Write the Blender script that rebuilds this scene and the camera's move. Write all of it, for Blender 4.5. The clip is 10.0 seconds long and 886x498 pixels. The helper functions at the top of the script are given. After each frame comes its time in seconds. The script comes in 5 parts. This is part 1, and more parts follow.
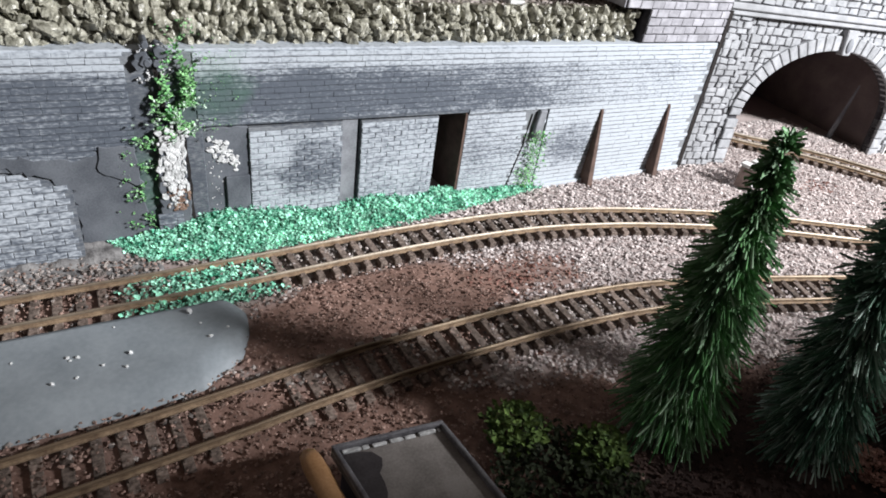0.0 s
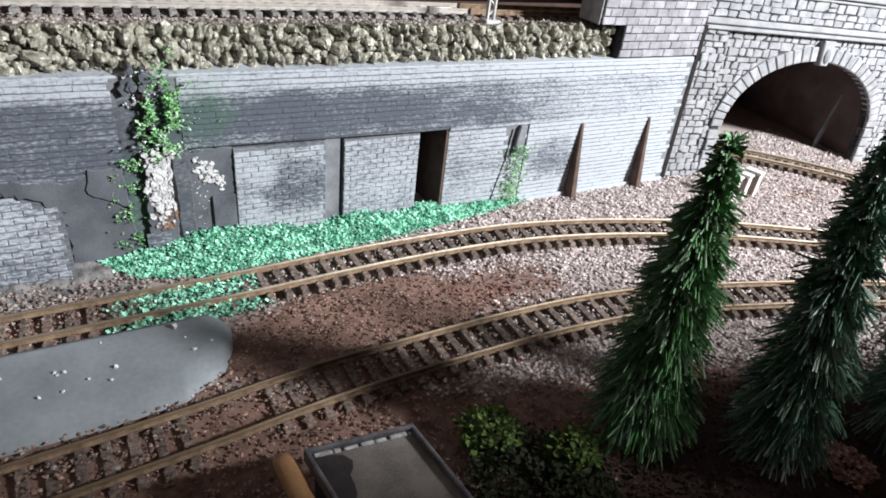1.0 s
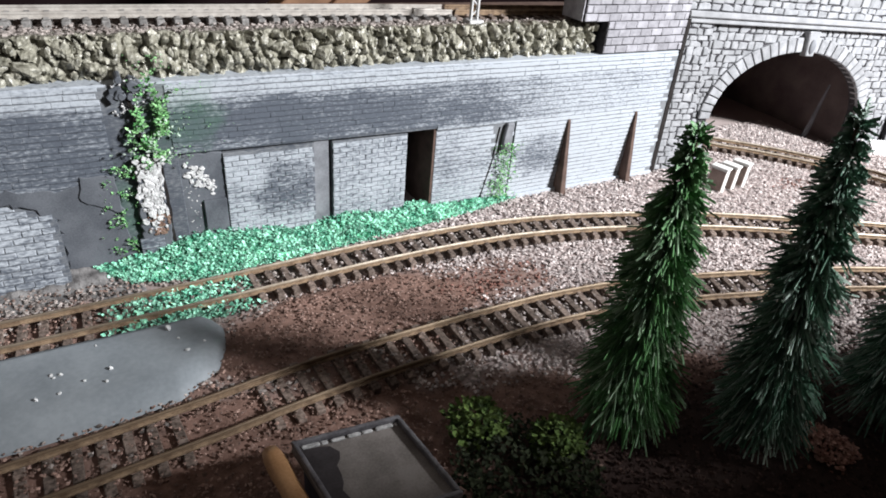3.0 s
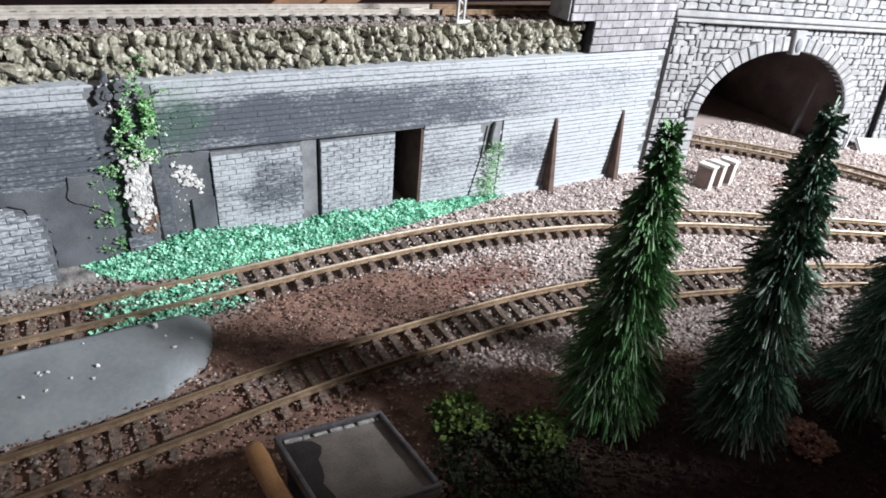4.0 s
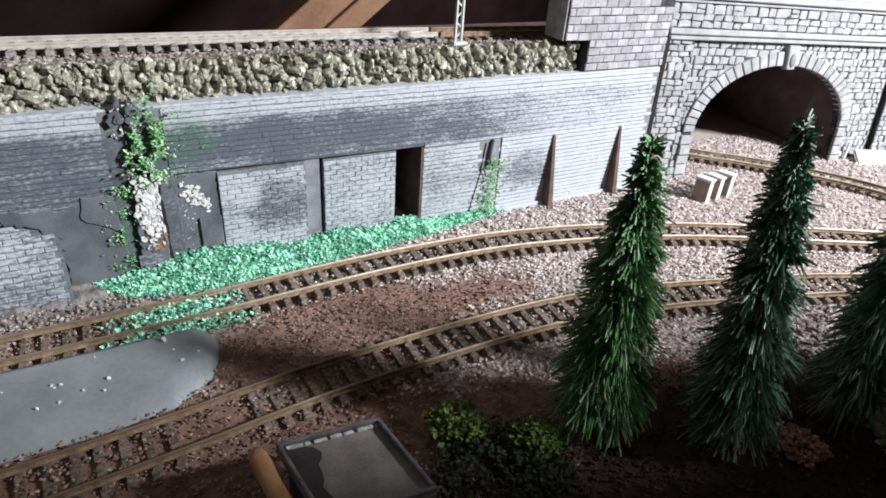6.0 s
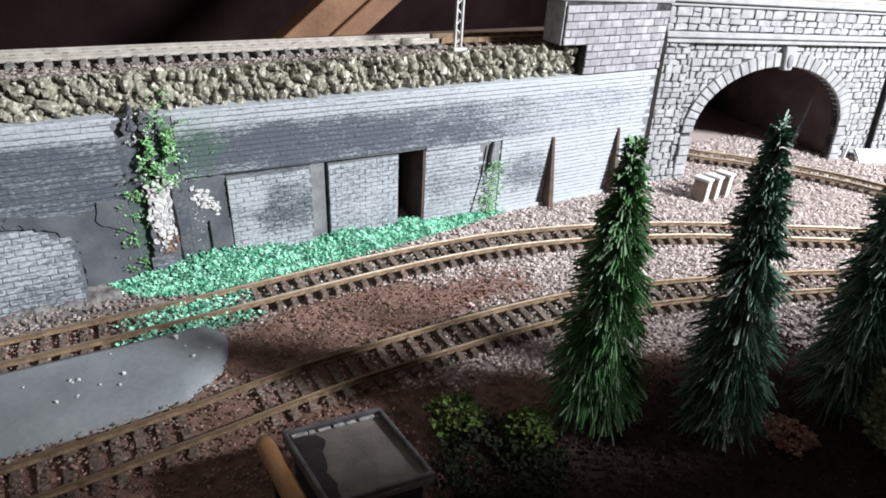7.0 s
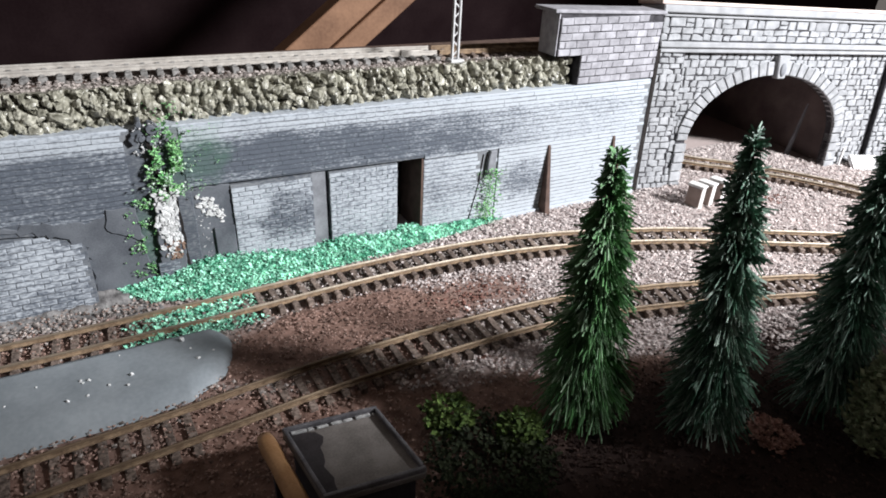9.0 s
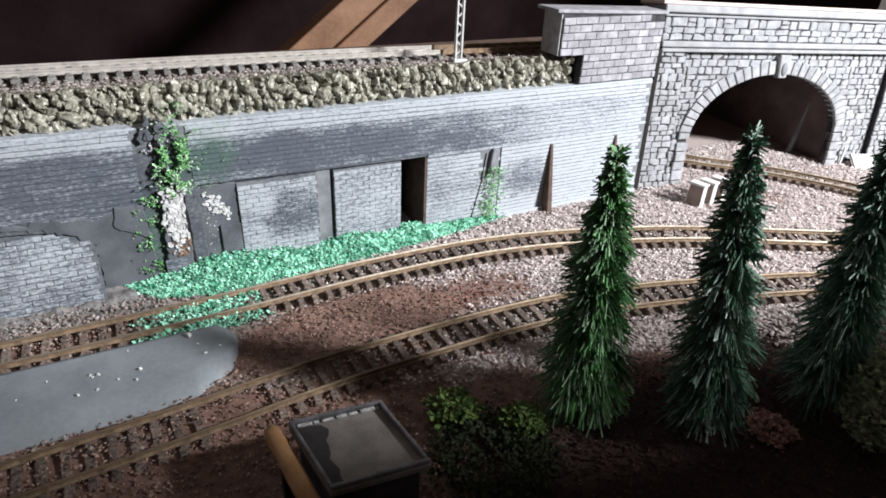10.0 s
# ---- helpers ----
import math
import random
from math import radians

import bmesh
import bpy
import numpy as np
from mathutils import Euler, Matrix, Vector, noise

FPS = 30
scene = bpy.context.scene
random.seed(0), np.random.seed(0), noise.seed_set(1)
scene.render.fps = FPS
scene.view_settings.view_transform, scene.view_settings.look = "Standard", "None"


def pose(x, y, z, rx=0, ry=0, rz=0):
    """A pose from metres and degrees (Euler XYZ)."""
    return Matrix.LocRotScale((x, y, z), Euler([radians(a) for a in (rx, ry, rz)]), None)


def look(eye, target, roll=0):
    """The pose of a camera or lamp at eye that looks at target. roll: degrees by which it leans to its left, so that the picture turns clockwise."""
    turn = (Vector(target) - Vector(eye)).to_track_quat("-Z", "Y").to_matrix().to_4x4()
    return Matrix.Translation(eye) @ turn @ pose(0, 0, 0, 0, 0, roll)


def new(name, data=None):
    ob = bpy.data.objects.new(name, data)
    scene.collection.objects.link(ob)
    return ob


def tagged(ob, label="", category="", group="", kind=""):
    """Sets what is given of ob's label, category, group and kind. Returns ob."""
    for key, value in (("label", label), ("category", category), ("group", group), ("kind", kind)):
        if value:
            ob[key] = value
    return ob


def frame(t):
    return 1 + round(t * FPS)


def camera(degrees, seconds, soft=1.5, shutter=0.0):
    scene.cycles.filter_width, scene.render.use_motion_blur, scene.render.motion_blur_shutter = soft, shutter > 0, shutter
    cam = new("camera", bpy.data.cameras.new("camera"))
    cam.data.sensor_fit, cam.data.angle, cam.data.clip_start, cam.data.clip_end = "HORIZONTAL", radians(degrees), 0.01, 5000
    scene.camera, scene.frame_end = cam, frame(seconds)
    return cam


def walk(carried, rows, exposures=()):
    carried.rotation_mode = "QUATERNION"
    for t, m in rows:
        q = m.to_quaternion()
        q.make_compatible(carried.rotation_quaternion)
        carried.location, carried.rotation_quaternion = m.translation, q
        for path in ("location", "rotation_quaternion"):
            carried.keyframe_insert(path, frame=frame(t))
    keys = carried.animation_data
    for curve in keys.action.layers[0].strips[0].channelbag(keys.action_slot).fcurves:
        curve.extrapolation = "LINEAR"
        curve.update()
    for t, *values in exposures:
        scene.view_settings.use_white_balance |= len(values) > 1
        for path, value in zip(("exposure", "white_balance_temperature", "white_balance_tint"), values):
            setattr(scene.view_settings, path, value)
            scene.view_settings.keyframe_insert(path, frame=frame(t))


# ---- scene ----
cam = camera(72.2, 10.0, soft=1.8)
PATH = [
    (0, (-0.18682, -0.29061, 0.18631), (0.26214, 0.41221, -0.36548), 9.178),
    (0.5, (-0.18396, -0.29813, 0.18776), (0.27471, 0.41408, -0.34363), 9.234),
    (1, (-0.17933, -0.30439, 0.1885), (0.2663, 0.42097, -0.33615), 7.322),
    (1.5, (-0.17952, -0.30704, 0.18984), (0.26364, 0.41945, -0.33535), 6.865),
    (2, (-0.17911, -0.31096, 0.18982), (0.25806, 0.42416, -0.32833), 6.137),
    (2.5, (-0.17691, -0.3116, 0.18973), (0.26163, 0.42058, -0.33142), 5.729),
    (4, (-0.17152, -0.31848, 0.19163), (0.27358, 0.40767, -0.33236), 5.589),
    (4.5, (-0.169, -0.32044, 0.19198), (0.27745, 0.4074, -0.32853), 5.192),
    (5, (-0.17095, -0.32213, 0.19336), (0.26964, 0.42011, -0.31158), 4.601),
    (5.5, (-0.17087, -0.32373, 0.19396), (0.2675, 0.42291, -0.3064), 4.347),
    (7, (-0.17215, -0.34019, 0.19869), (0.25268, 0.41732, -0.29699), 3.321),
    (7.5, (-0.17301, -0.34214, 0.20121), (0.24306, 0.42628, -0.28502), 2.290),
    (8, (-0.17553, -0.3447, 0.20158), (0.24035, 0.43407, -0.26806), 2.765),
    (8.5, (-0.17403, -0.34555, 0.20388), (0.24004, 0.42545, -0.27997), 2.631),
    (9, (-0.17235, -0.35102, 0.20439), (0.24616, 0.415, -0.28354), 2.913),
    (9.5, (-0.17485, -0.35402, 0.20425), (0.23972, 0.41425, -0.28349), 3.157),
    (10, (-0.17466, -0.35453, 0.20544), (0.24003, 0.41285, -0.28359), 2.848),
]
walk(cam, [(t, look(eye, target, roll)) for t, eye, target, roll in PATH])

# ---- light: a dim loft room and one lamp beside the layout ----
world = bpy.data.worlds.new("world")
world.use_nodes = True
scene.world = world
world.node_tree.nodes["Background"].inputs[0].default_value = (0.9, 0.8, 0.75, 1)
world.node_tree.nodes["Background"].inputs[1].default_value = 0.165
LAMP_AT, LAMP_TO, LAMP_WATTS = (0.73, -0.85, 0.66), (0.14, 0.02, 0.08), 170.0
lamp = new("work_lamp_light", bpy.data.lights.new("work_lamp_light", "SPOT"))
lamp.matrix_world = look(LAMP_AT, LAMP_TO)
lamp.data.energy, lamp.data.color = LAMP_WATTS, (0.965, 0.975, 1.0)
lamp.data.spot_size, lamp.data.spot_blend, lamp.data.shadow_soft_size = radians(72), 0.4, 0.075
scene.view_settings.exposure = 0.0


# ---- materials ----
def nodes_of(mat):
    return mat.node_tree.nodes, mat.node_tree.links


def material(name, a, b, rough=0.8, metal=0.0, scale=200.0, bump=0.3, fine=1200.0, island=0.0, obj=0.0, spec=0.3):
    """Two colours mixed by noise at two scales, a relief, and a spread of tone from piece to piece."""
    mat = bpy.data.materials.new(name)
    mat.use_nodes = True
    n, l = nodes_of(mat)
    bsdf = n["Principled BSDF"]
    bsdf.inputs["Roughness"].default_value, bsdf.inputs["Metallic"].default_value = rough, metal
    bsdf.inputs["Specular IOR Level"].default_value = spec
    geo = n.new("ShaderNodeNewGeometry")
    big, small = n.new("ShaderNodeTexNoise"), n.new("ShaderNodeTexNoise")
    for tex, s in ((big, scale), (small, fine)):
        tex.inputs["Scale"].default_value, tex.inputs["Detail"].default_value = s, 5
        l.new(geo.outputs["Position"], tex.inputs["Vector"])
    add = n.new("ShaderNodeMath")
    add.operation = "MULTIPLY_ADD"
    l.new(small.outputs["Fac"], add.inputs[0])
    add.inputs[1].default_value = 0.45
    l.new(big.outputs["Fac"], add.inputs[2])
    ramp = n.new("ShaderNodeValToRGB")
    ramp.color_ramp.elements[0].position, ramp.color_ramp.elements[1].position = 0.52, 0.92
    ramp.color_ramp.elements[0].color, ramp.color_ramp.elements[1].color = (*a, 1), (*b, 1)
    l.new(add.outputs[0], ramp.inputs[0])
    colour = ramp.outputs[0]
    for amount, source in ((island, "island"), (obj, "object")):
        if amount:
            if source == "island":
                pick = geo.outputs["Random Per Island"]
            else:
                pick = n.new("ShaderNodeObjectInfo").outputs["Random"]
            span = n.new("ShaderNodeMapRange")
            l.new(pick, span.inputs[0])
            span.inputs[3].default_value, span.inputs[4].default_value = 1 - amount, 1 + amount
            mul = n.new("ShaderNodeVectorMath")
            mul.operation = "SCALE"
            l.new(colour, mul.inputs[0])
            l.new(span.outputs[0], mul.inputs["Scale"])
            colour = mul.outputs[0]
    l.new(colour, bsdf.inputs["Base Color"])
    if bump:
        bm_ = n.new("ShaderNodeBump")
        bm_.inputs["Strength"].default_value, bm_.inputs["Distance"].default_value = bump, 0.0006
        l.new(add.outputs[0], bm_.inputs["Height"])
        l.new(bm_.outputs[0], bsdf.inputs["Normal"])
    return mat


def wall_material(name, dark, light, cover):
    """Brickwork dry-brushed pale over dark grey: darker smudges in the middle and west, paler high and to the east.
    cover: how much of the pale paint there is."""
    mat = material(name, dark, light, rough=0.85, scale=60, fine=900, bump=0.6)
    n, l = nodes_of(mat)
    bsdf = n["Principled BSDF"]
    geo = n["Geometry"]
    sep = n.new("ShaderNodeSeparateXYZ")
    l.new(geo.outputs["Position"], sep.inputs[0])

    def math(op, a, b, c=None):
        m = n.new("ShaderNodeMath")
        m.operation = op
        for i, v in enumerate((a, b, c)):
            if v is None:
                continue
            if isinstance(v, (int, float)):
                m.inputs[i].default_value = v
            else:
                l.new(v, m.inputs[i])
        return m.outputs[0]

    def span(v, a, b, lo=0.0, hi=1.0):
        m = n.new("ShaderNodeMapRange")
        m.interpolation_type = "SMOOTHSTEP"
        l.new(v, m.inputs[0])
        for i, q in zip((1, 2, 3, 4), (a, b, lo, hi)):
            m.inputs[i].default_value = q
        return m.outputs[0]

    def noise_of(sx, sz, detail):
        stretch = n.new("ShaderNodeMapping")
        stretch.inputs["Scale"].default_value = (sx, sx, sz)
        l.new(geo.outputs["Position"], stretch.inputs[0])
        tex = n.new("ShaderNodeTexNoise")
        tex.inputs["Scale"].default_value, tex.inputs["Detail"].default_value = 1.0, detail
        l.new(stretch.outputs[0], tex.inputs["Vector"])
        return tex.outputs["Fac"]

    def blob(cx, cz, rx, rz, amount):
        """A soft oval smudge on the wall's face."""
        dx = math("MULTIPLY", math("SUBTRACT", math("MULTIPLY_ADD", noise_of(55, 55, 4), 0.050, sep.outputs["X"]), cx + 0.025), 1 / rx)
        dz = math("MULTIPLY", math("SUBTRACT", math("MULTIPLY_ADD", noise_of(48, 70, 4), 0.036, sep.outputs["Z"]), cz + 0.018), 1 / rz)
        return span(math("ADD", math("MULTIPLY", dx, dx), math("MULTIPLY", dz, dz)), 0.1, 1.3, amount, 0.0)

    terms = [span(sep.outputs["X"], -0.02, 0.14, 0.0, 0.47),
             span(sep.outputs["Z"], 0.0825, 0.0895, 0.0, 0.50),
             math("MULTIPLY", span(sep.outputs["X"], -0.200, -0.212, 0.0, 0.16), span(sep.outputs["Z"], 0.050, 0.042)),
             math("MULTIPLY", span(sep.outputs["X"], -0.136, -0.127, 0.0, 0.34), span(sep.outputs["Z"], 0.0585, 0.0555)),
             blob(-0.088, 0.030, 0.024, 0.020, -0.34), blob(0.084, 0.030, 0.020, 0.020, -0.55), blob(0.030, 0.066, 0.055, 0.009, -0.22),
             blob(0.022, 0.030, 0.024, 0.022, -0.16), blob(-0.118, 0.048, 0.014, 0.012, 0.16), blob(-0.205, 0.066, 0.05, 0.020, -0.15), blob(-0.085, 0.071, 0.085, 0.0125, -0.30),
             math("MULTIPLY_ADD", noise_of(24, 55, 4), 0.75, -0.375),
             math("MULTIPLY_ADD", noise_of(420, 1000, 3), 1.5, -0.75),
             math("MULTIPLY_ADD", noise_of(90, 420, 3), 0.6, -0.30)]
    paint = cover
    for term in terms:
        paint = math("ADD", term, paint)
    fac = span(paint, -0.05, 0.85)
    mix = n.new("ShaderNodeMix")
    mix.data_type = "RGBA"
    l.new(fac, mix.inputs[0])
    mix.inputs[6].default_value, mix.inputs[7].default_value = (*dark, 1), (*light, 1)
    # a green bloom on the plaster beside the creeper
    bloom = n.new("ShaderNodeMix")
    bloom.data_type = "RGBA"
    l.new(math("MULTIPLY", math("MAXIMUM", blob(-0.142, 0.077, 0.022, 0.019, 0.42), blob(-0.180, 0.030, 0.009, 0.026, 0.45)), noise_of(160, 200, 4)), bloom.inputs[0])
    l.new(mix.outputs[2], bloom.inputs[6])
    bloom.inputs[7].default_value = (0.035, 0.16, 0.06, 1)
    l.new(bloom.outputs[2], bsdf.inputs["Base Color"])
    return mat


M_BRICK = wall_material("dry_brushed_brick", (0.088, 0.101, 0.124), (0.42, 0.452, 0.490), 0.20)
M_MORTAR = wall_material("dark_mortar", (0.072, 0.082, 0.100), (0.185, 0.195, 0.208), 0.16)
M_SOOT = material("dark_grey_plaster", (0.066, 0.073, 0.086), (0.135, 0.145, 0.163), 0.8, scale=60, bump=0.25)
M_GREY_SLAB = material("grey_plaster", (0.12, 0.125, 0.14), (0.24, 0.25, 0.27), 0.75, scale=70, bump=0.25)
M_FLAKE = material("flaking_white_plaster", (0.30, 0.30, 0.30), (0.80, 0.80, 0.80), 0.9, scale=420, bump=0.6)
M_APRON = material("rough_grey_plaster", (0.10, 0.095, 0.095), (0.29, 0.28, 0.275), 0.9, scale=160, bump=0.8)
M_BARE = material("bare_brown_brick", (0.10, 0.055, 0.038), (0.30, 0.20, 0.155), 0.9, scale=420, bump=0.6)
# near-black that paints the shade inside holes, gaps and cracks
M_GAP_SHADE = material("gap_shade_black", (0.012, 0.010, 0.010), (0.02, 0.016, 0.015), 0.95, bump=0.1)
# timber brown, deepened for the shaded sides of the fins
M_BROWN = material("timber_and_shade_brown", (0.065, 0.042, 0.034), (0.125, 0.082, 0.066), 0.8, scale=120, bump=0.4)
M_TOWER = material("pale_block", (0.23, 0.226, 0.245), (0.38, 0.375, 0.405), 0.85, scale=160, bump=0.4, obj=0.16)
M_JOINT = material("dark_joint", (0.018, 0.017, 0.020), (0.06, 0.057, 0.064), 0.9, scale=200, bump=0.3)
M_STONE = material("white_washed_stone", (0.21, 0.215, 0.225), (0.345, 0.35, 0.365), 0.85, scale=170, bump=0.5, obj=0.12)
M_DRESSED = material("white_dressed_stone", (0.245, 0.25, 0.26), (0.355, 0.36, 0.375), 0.8, scale=90, bump=0.25)
M_CAP = material("pinkish_wood_edge", (0.50, 0.40, 0.36), (0.68, 0.57, 0.53), 0.6, scale=60, bump=0.2)
M_ROCK = material("olive_rock", (0.080, 0.076, 0.055), (0.47, 0.455, 0.38), 0.32, scale=330, bump=1.0, obj=0.30, fine=1100, spec=0.6)
M_MOSS_DARK = material("dark_moss", (0.010, 0.014, 0.007), (0.034, 0.044, 0.020), 0.9, scale=220, bump=0.2, island=0.4)
M_ROCK_BED = material("fused_olive_rock", (0.066, 0.063, 0.045), (0.41, 0.395, 0.325), 0.34, scale=300, bump=1.0, fine=1000, spec=0.6)
M_RAIL = material("brassy_rusted_rail", (0.38, 0.31, 0.235), (0.64, 0.56, 0.45), 0.45, 0.2, scale=300, bump=0.15)
M_RAIL_OLD = material("rust_and_shade_rail", (0.13, 0.085, 0.055), (0.30, 0.215, 0.14), 0.7, 0.1, scale=250, bump=0.3)
M_RAIL_BROWN = material("dull_brown_rail", (0.17, 0.118, 0.076), (0.38, 0.29, 0.195), 0.5, 0.15, scale=90, bump=0.2)
M_TUFT = material("pinkish_red_leaf", (0.26, 0.12, 0.095), (0.60, 0.37, 0.31), 0.9, scale=200, bump=0.2, island=0.4)
M_RAIL_GREY = material("dusty_grey_rail", (0.36, 0.33, 0.30), (0.52, 0.49, 0.45), 0.5, 0.2, scale=250, bump=0.15)
M_SLEEPER = material("weathered_sleeper", (0.055, 0.040, 0.033), (0.25, 0.195, 0.165), 0.85, scale=500, bump=0.5, obj=0.3)
M_SLEEPER_GREY = material("dusty_grey_sleeper", (0.13, 0.125, 0.12), (0.30, 0.29, 0.28), 0.85, scale=400, bump=0.5, obj=0.2)
M_BALLAST = material("pinkish_grey_ballast", (0.30, 0.25, 0.24), (0.70, 0.63, 0.61), 0.9, scale=150, bump=0.3, island=0.42, fine=900)
M_BALLAST_GREY = material("grey_brown_ballast", (0.13, 0.108, 0.098), (0.40, 0.355, 0.33), 0.9, scale=130, bump=0.3, island=0.5)
M_BALLAST_BROWN = material("brown_ballast", (0.150, 0.092, 0.072), (0.36, 0.245, 0.205), 0.9, scale=110, bump=0.3, island=0.5)
M_DARK_CRUMB = material("dark_brown_crumb", (0.024, 0.015, 0.013), (0.085, 0.050, 0.042), 0.95, scale=150, bump=0.3, island=0.5)
M_RUST_SOIL = material("rust_red_soil", (0.12, 0.052, 0.040), (0.30, 0.155, 0.125), 0.95, scale=150, bump=0.3, island=0.4)
M_TURF = material("mint_green_turf", (0.045, 0.27, 0.165), (0.50, 0.92, 0.72), 0.9, scale=190, bump=0.2, island=0.55)
M_TURF_BED = material("shadow_green_turf_bed", (0.020, 0.13, 0.075), (0.09, 0.36, 0.23), 0.95, scale=190, bump=0.8)
M_IVY = material("bright_green_leaf", (0.07, 0.26, 0.08), (0.35, 0.62, 0.30), 0.8, scale=220, bump=0.2, island=0.5)
M_IVY_PALE = material("pale_frosted_leaf", (0.26, 0.38, 0.28), (0.60, 0.70, 0.62), 0.85, scale=220, bump=0.2, island=0.2)
M_MOSS = material("olive_moss", (0.028, 0.055, 0.014), (0.125, 0.185, 0.046), 0.9, scale=220, bump=0.2, island=0.5)
M_SHRUB_PALE = material("pale_olive_leaf", (0.16, 0.19, 0.10), (0.52, 0.56, 0.38), 0.85, scale=220, bump=0.2, island=0.4)
M_CONCRETE = material("smooth_grey_concrete", (0.185, 0.208, 0.226), (0.27, 0.296, 0.316), 0.55, scale=35, bump=0.12, fine=500)
M_CHIP = material("white_chip", (0.48, 0.49, 0.48), (0.7, 0.7, 0.7), 0.7)
M_ROOF = material("grey_roof_felt", (0.15, 0.135, 0.125), (0.29, 0.265, 0.25), 0.6, scale=90, bump=0.3)
M_ROOF_PATCH = material("dark_roof_paint", (0.035, 0.031, 0.033), (0.07, 0.062, 0.066), 0.5, scale=90, bump=0.3)
M_RIM = material("dark_metal_rim", (0.10, 0.095, 0.105), (0.24, 0.235, 0.25), 0.5, 0.2, scale=160, bump=0.3)
M_HUT = material("dark_hut_wall", (0.035, 0.032, 0.04), (0.08, 0.075, 0.085), 0.8, scale=120, bump=0.3)
M_ORANGE = material("orange_brown_wood", (0.33, 0.17, 0.075), (0.52, 0.30, 0.15), 0.55, scale=70, bump=0.2)
M_BEAM = material("lit_brown_beam", (0.14, 0.072, 0.042), (0.25, 0.137, 0.081), 0.7, scale=25, bump=0.2, fine=300)
M_BOARD = material("dark_stained_board", (0.012, 0.0065, 0.0075), (0.02, 0.012, 0.013), 0.95, spec=0.03, scale=15, bump=0.15, fine=200)
M_CABINET = material("off_white_enamel", (0.60, 0.59, 0.57), (0.74, 0.73, 0.71), 0.6, scale=120, bump=0.15)
M_CABINET_SHADE = material("cabinet_shade_brown", (0.20, 0.15, 0.13), (0.32, 0.25, 0.22), 0.7, scale=120, bump=0.15)
M_WHITE = material("white_plastic", (0.70, 0.70, 0.70), (0.82, 0.82, 0.82), 0.5, scale=120, bump=0.1)
M_MAST = material("pale_grey_mast_paint", (0.42, 0.42, 0.42), (0.58, 0.58, 0.58), 0.5, 0.1, scale=150, bump=0.1)
M_TUNNEL = material("brown_tunnel_board", (0.11, 0.084, 0.082), (0.22, 0.17, 0.163), 0.9, scale=40, bump=0.3)


def needle_material(name, a, b, tip_colour):
    """Bottle-brush needles: dark green, paler towards the bare plastic tips."""
    mat = material(name, a, b, 0.5, scale=150, bump=0.0, island=0.45, spec=0.3)
    n, l = nodes_of(mat)
    bsdf = n["Principled BSDF"]
    base = bsdf.inputs["Base Color"].links[0].from_socket
    tip = n.new("ShaderNodeAttribute")
    tip.attribute_name = "tip"
    power = n.new("ShaderNodeMath")
    power.operation = "POWER"
    l.new(tip.outputs["Fac"], power.inputs[0])
    power.inputs[1].default_value = 2.2
    mix = n.new("ShaderNodeMix")
    mix.data_type = "RGBA"
    l.new(power.outputs[0], mix.inputs[0])
    l.new(base, mix.inputs[6])
    mix.inputs[7].default_value = (*tip_colour, 1)
    l.new(mix.outputs[2], bsdf.inputs["Base Color"])
    return mat


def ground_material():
    """Brown earth where the soil lies bare, a paler pinkish coat under the ballast, darker ground under the firs."""
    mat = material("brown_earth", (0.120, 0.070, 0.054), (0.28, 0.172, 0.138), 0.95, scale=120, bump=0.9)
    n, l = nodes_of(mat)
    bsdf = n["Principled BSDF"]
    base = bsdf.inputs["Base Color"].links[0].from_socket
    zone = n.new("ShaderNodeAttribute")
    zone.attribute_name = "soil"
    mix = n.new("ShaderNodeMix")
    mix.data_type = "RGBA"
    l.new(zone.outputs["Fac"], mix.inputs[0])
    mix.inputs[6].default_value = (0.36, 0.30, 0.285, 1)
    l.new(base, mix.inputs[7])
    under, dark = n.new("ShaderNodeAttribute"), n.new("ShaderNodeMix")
    under.attribute_name = "dark_ground"
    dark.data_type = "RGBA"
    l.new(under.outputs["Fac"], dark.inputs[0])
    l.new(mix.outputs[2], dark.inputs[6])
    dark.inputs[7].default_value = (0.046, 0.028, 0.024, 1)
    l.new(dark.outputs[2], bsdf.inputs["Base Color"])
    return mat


M_GROUND = ground_material()
M_NEEDLE = needle_material("fresh_green_needle", (0.028, 0.082, 0.028), (0.080, 0.215, 0.068), (0.46, 0.62, 0.44))
M_NEEDLE_BLUE = needle_material("bluish_green_needle", (0.020, 0.055, 0.034), (0.056, 0.135, 0.084), (0.52, 0.63, 0.56))
M_TRUNK = material("brown_wire_trunk", (0.05, 0.035, 0.02), (0.10, 0.07, 0.045), 0.8)


def rust_westwards(mat, brown):
    """Rail tops are worn bright in the east and rusted over in the west."""
    n, l = nodes_of(mat)
    bsdf = n["Principled BSDF"]
    base = bsdf.inputs["Base Color"].links[0].from_socket
    sep, span, mix = n.new("ShaderNodeSeparateXYZ"), n.new("ShaderNodeMapRange"), n.new("ShaderNodeMix")
    l.new(n["Geometry"].outputs["Position"], sep.inputs[0])
    l.new(sep.outputs["X"], span.inputs[0])
    for i, v in zip((1, 2, 3, 4), (-0.05, -0.16, 0.0, 0.85)):
        span.inputs[i].default_value = v
    mix.data_type = "RGBA"
    l.new(span.outputs[0], mix.inputs[0])
    l.new(base, mix.inputs[6])
    mix.inputs[7].default_value = (*brown, 1)
    l.new(mix.outputs[2], bsdf.inputs["Base Color"])


rust_westwards(M_RAIL, (0.135, 0.10, 0.07))
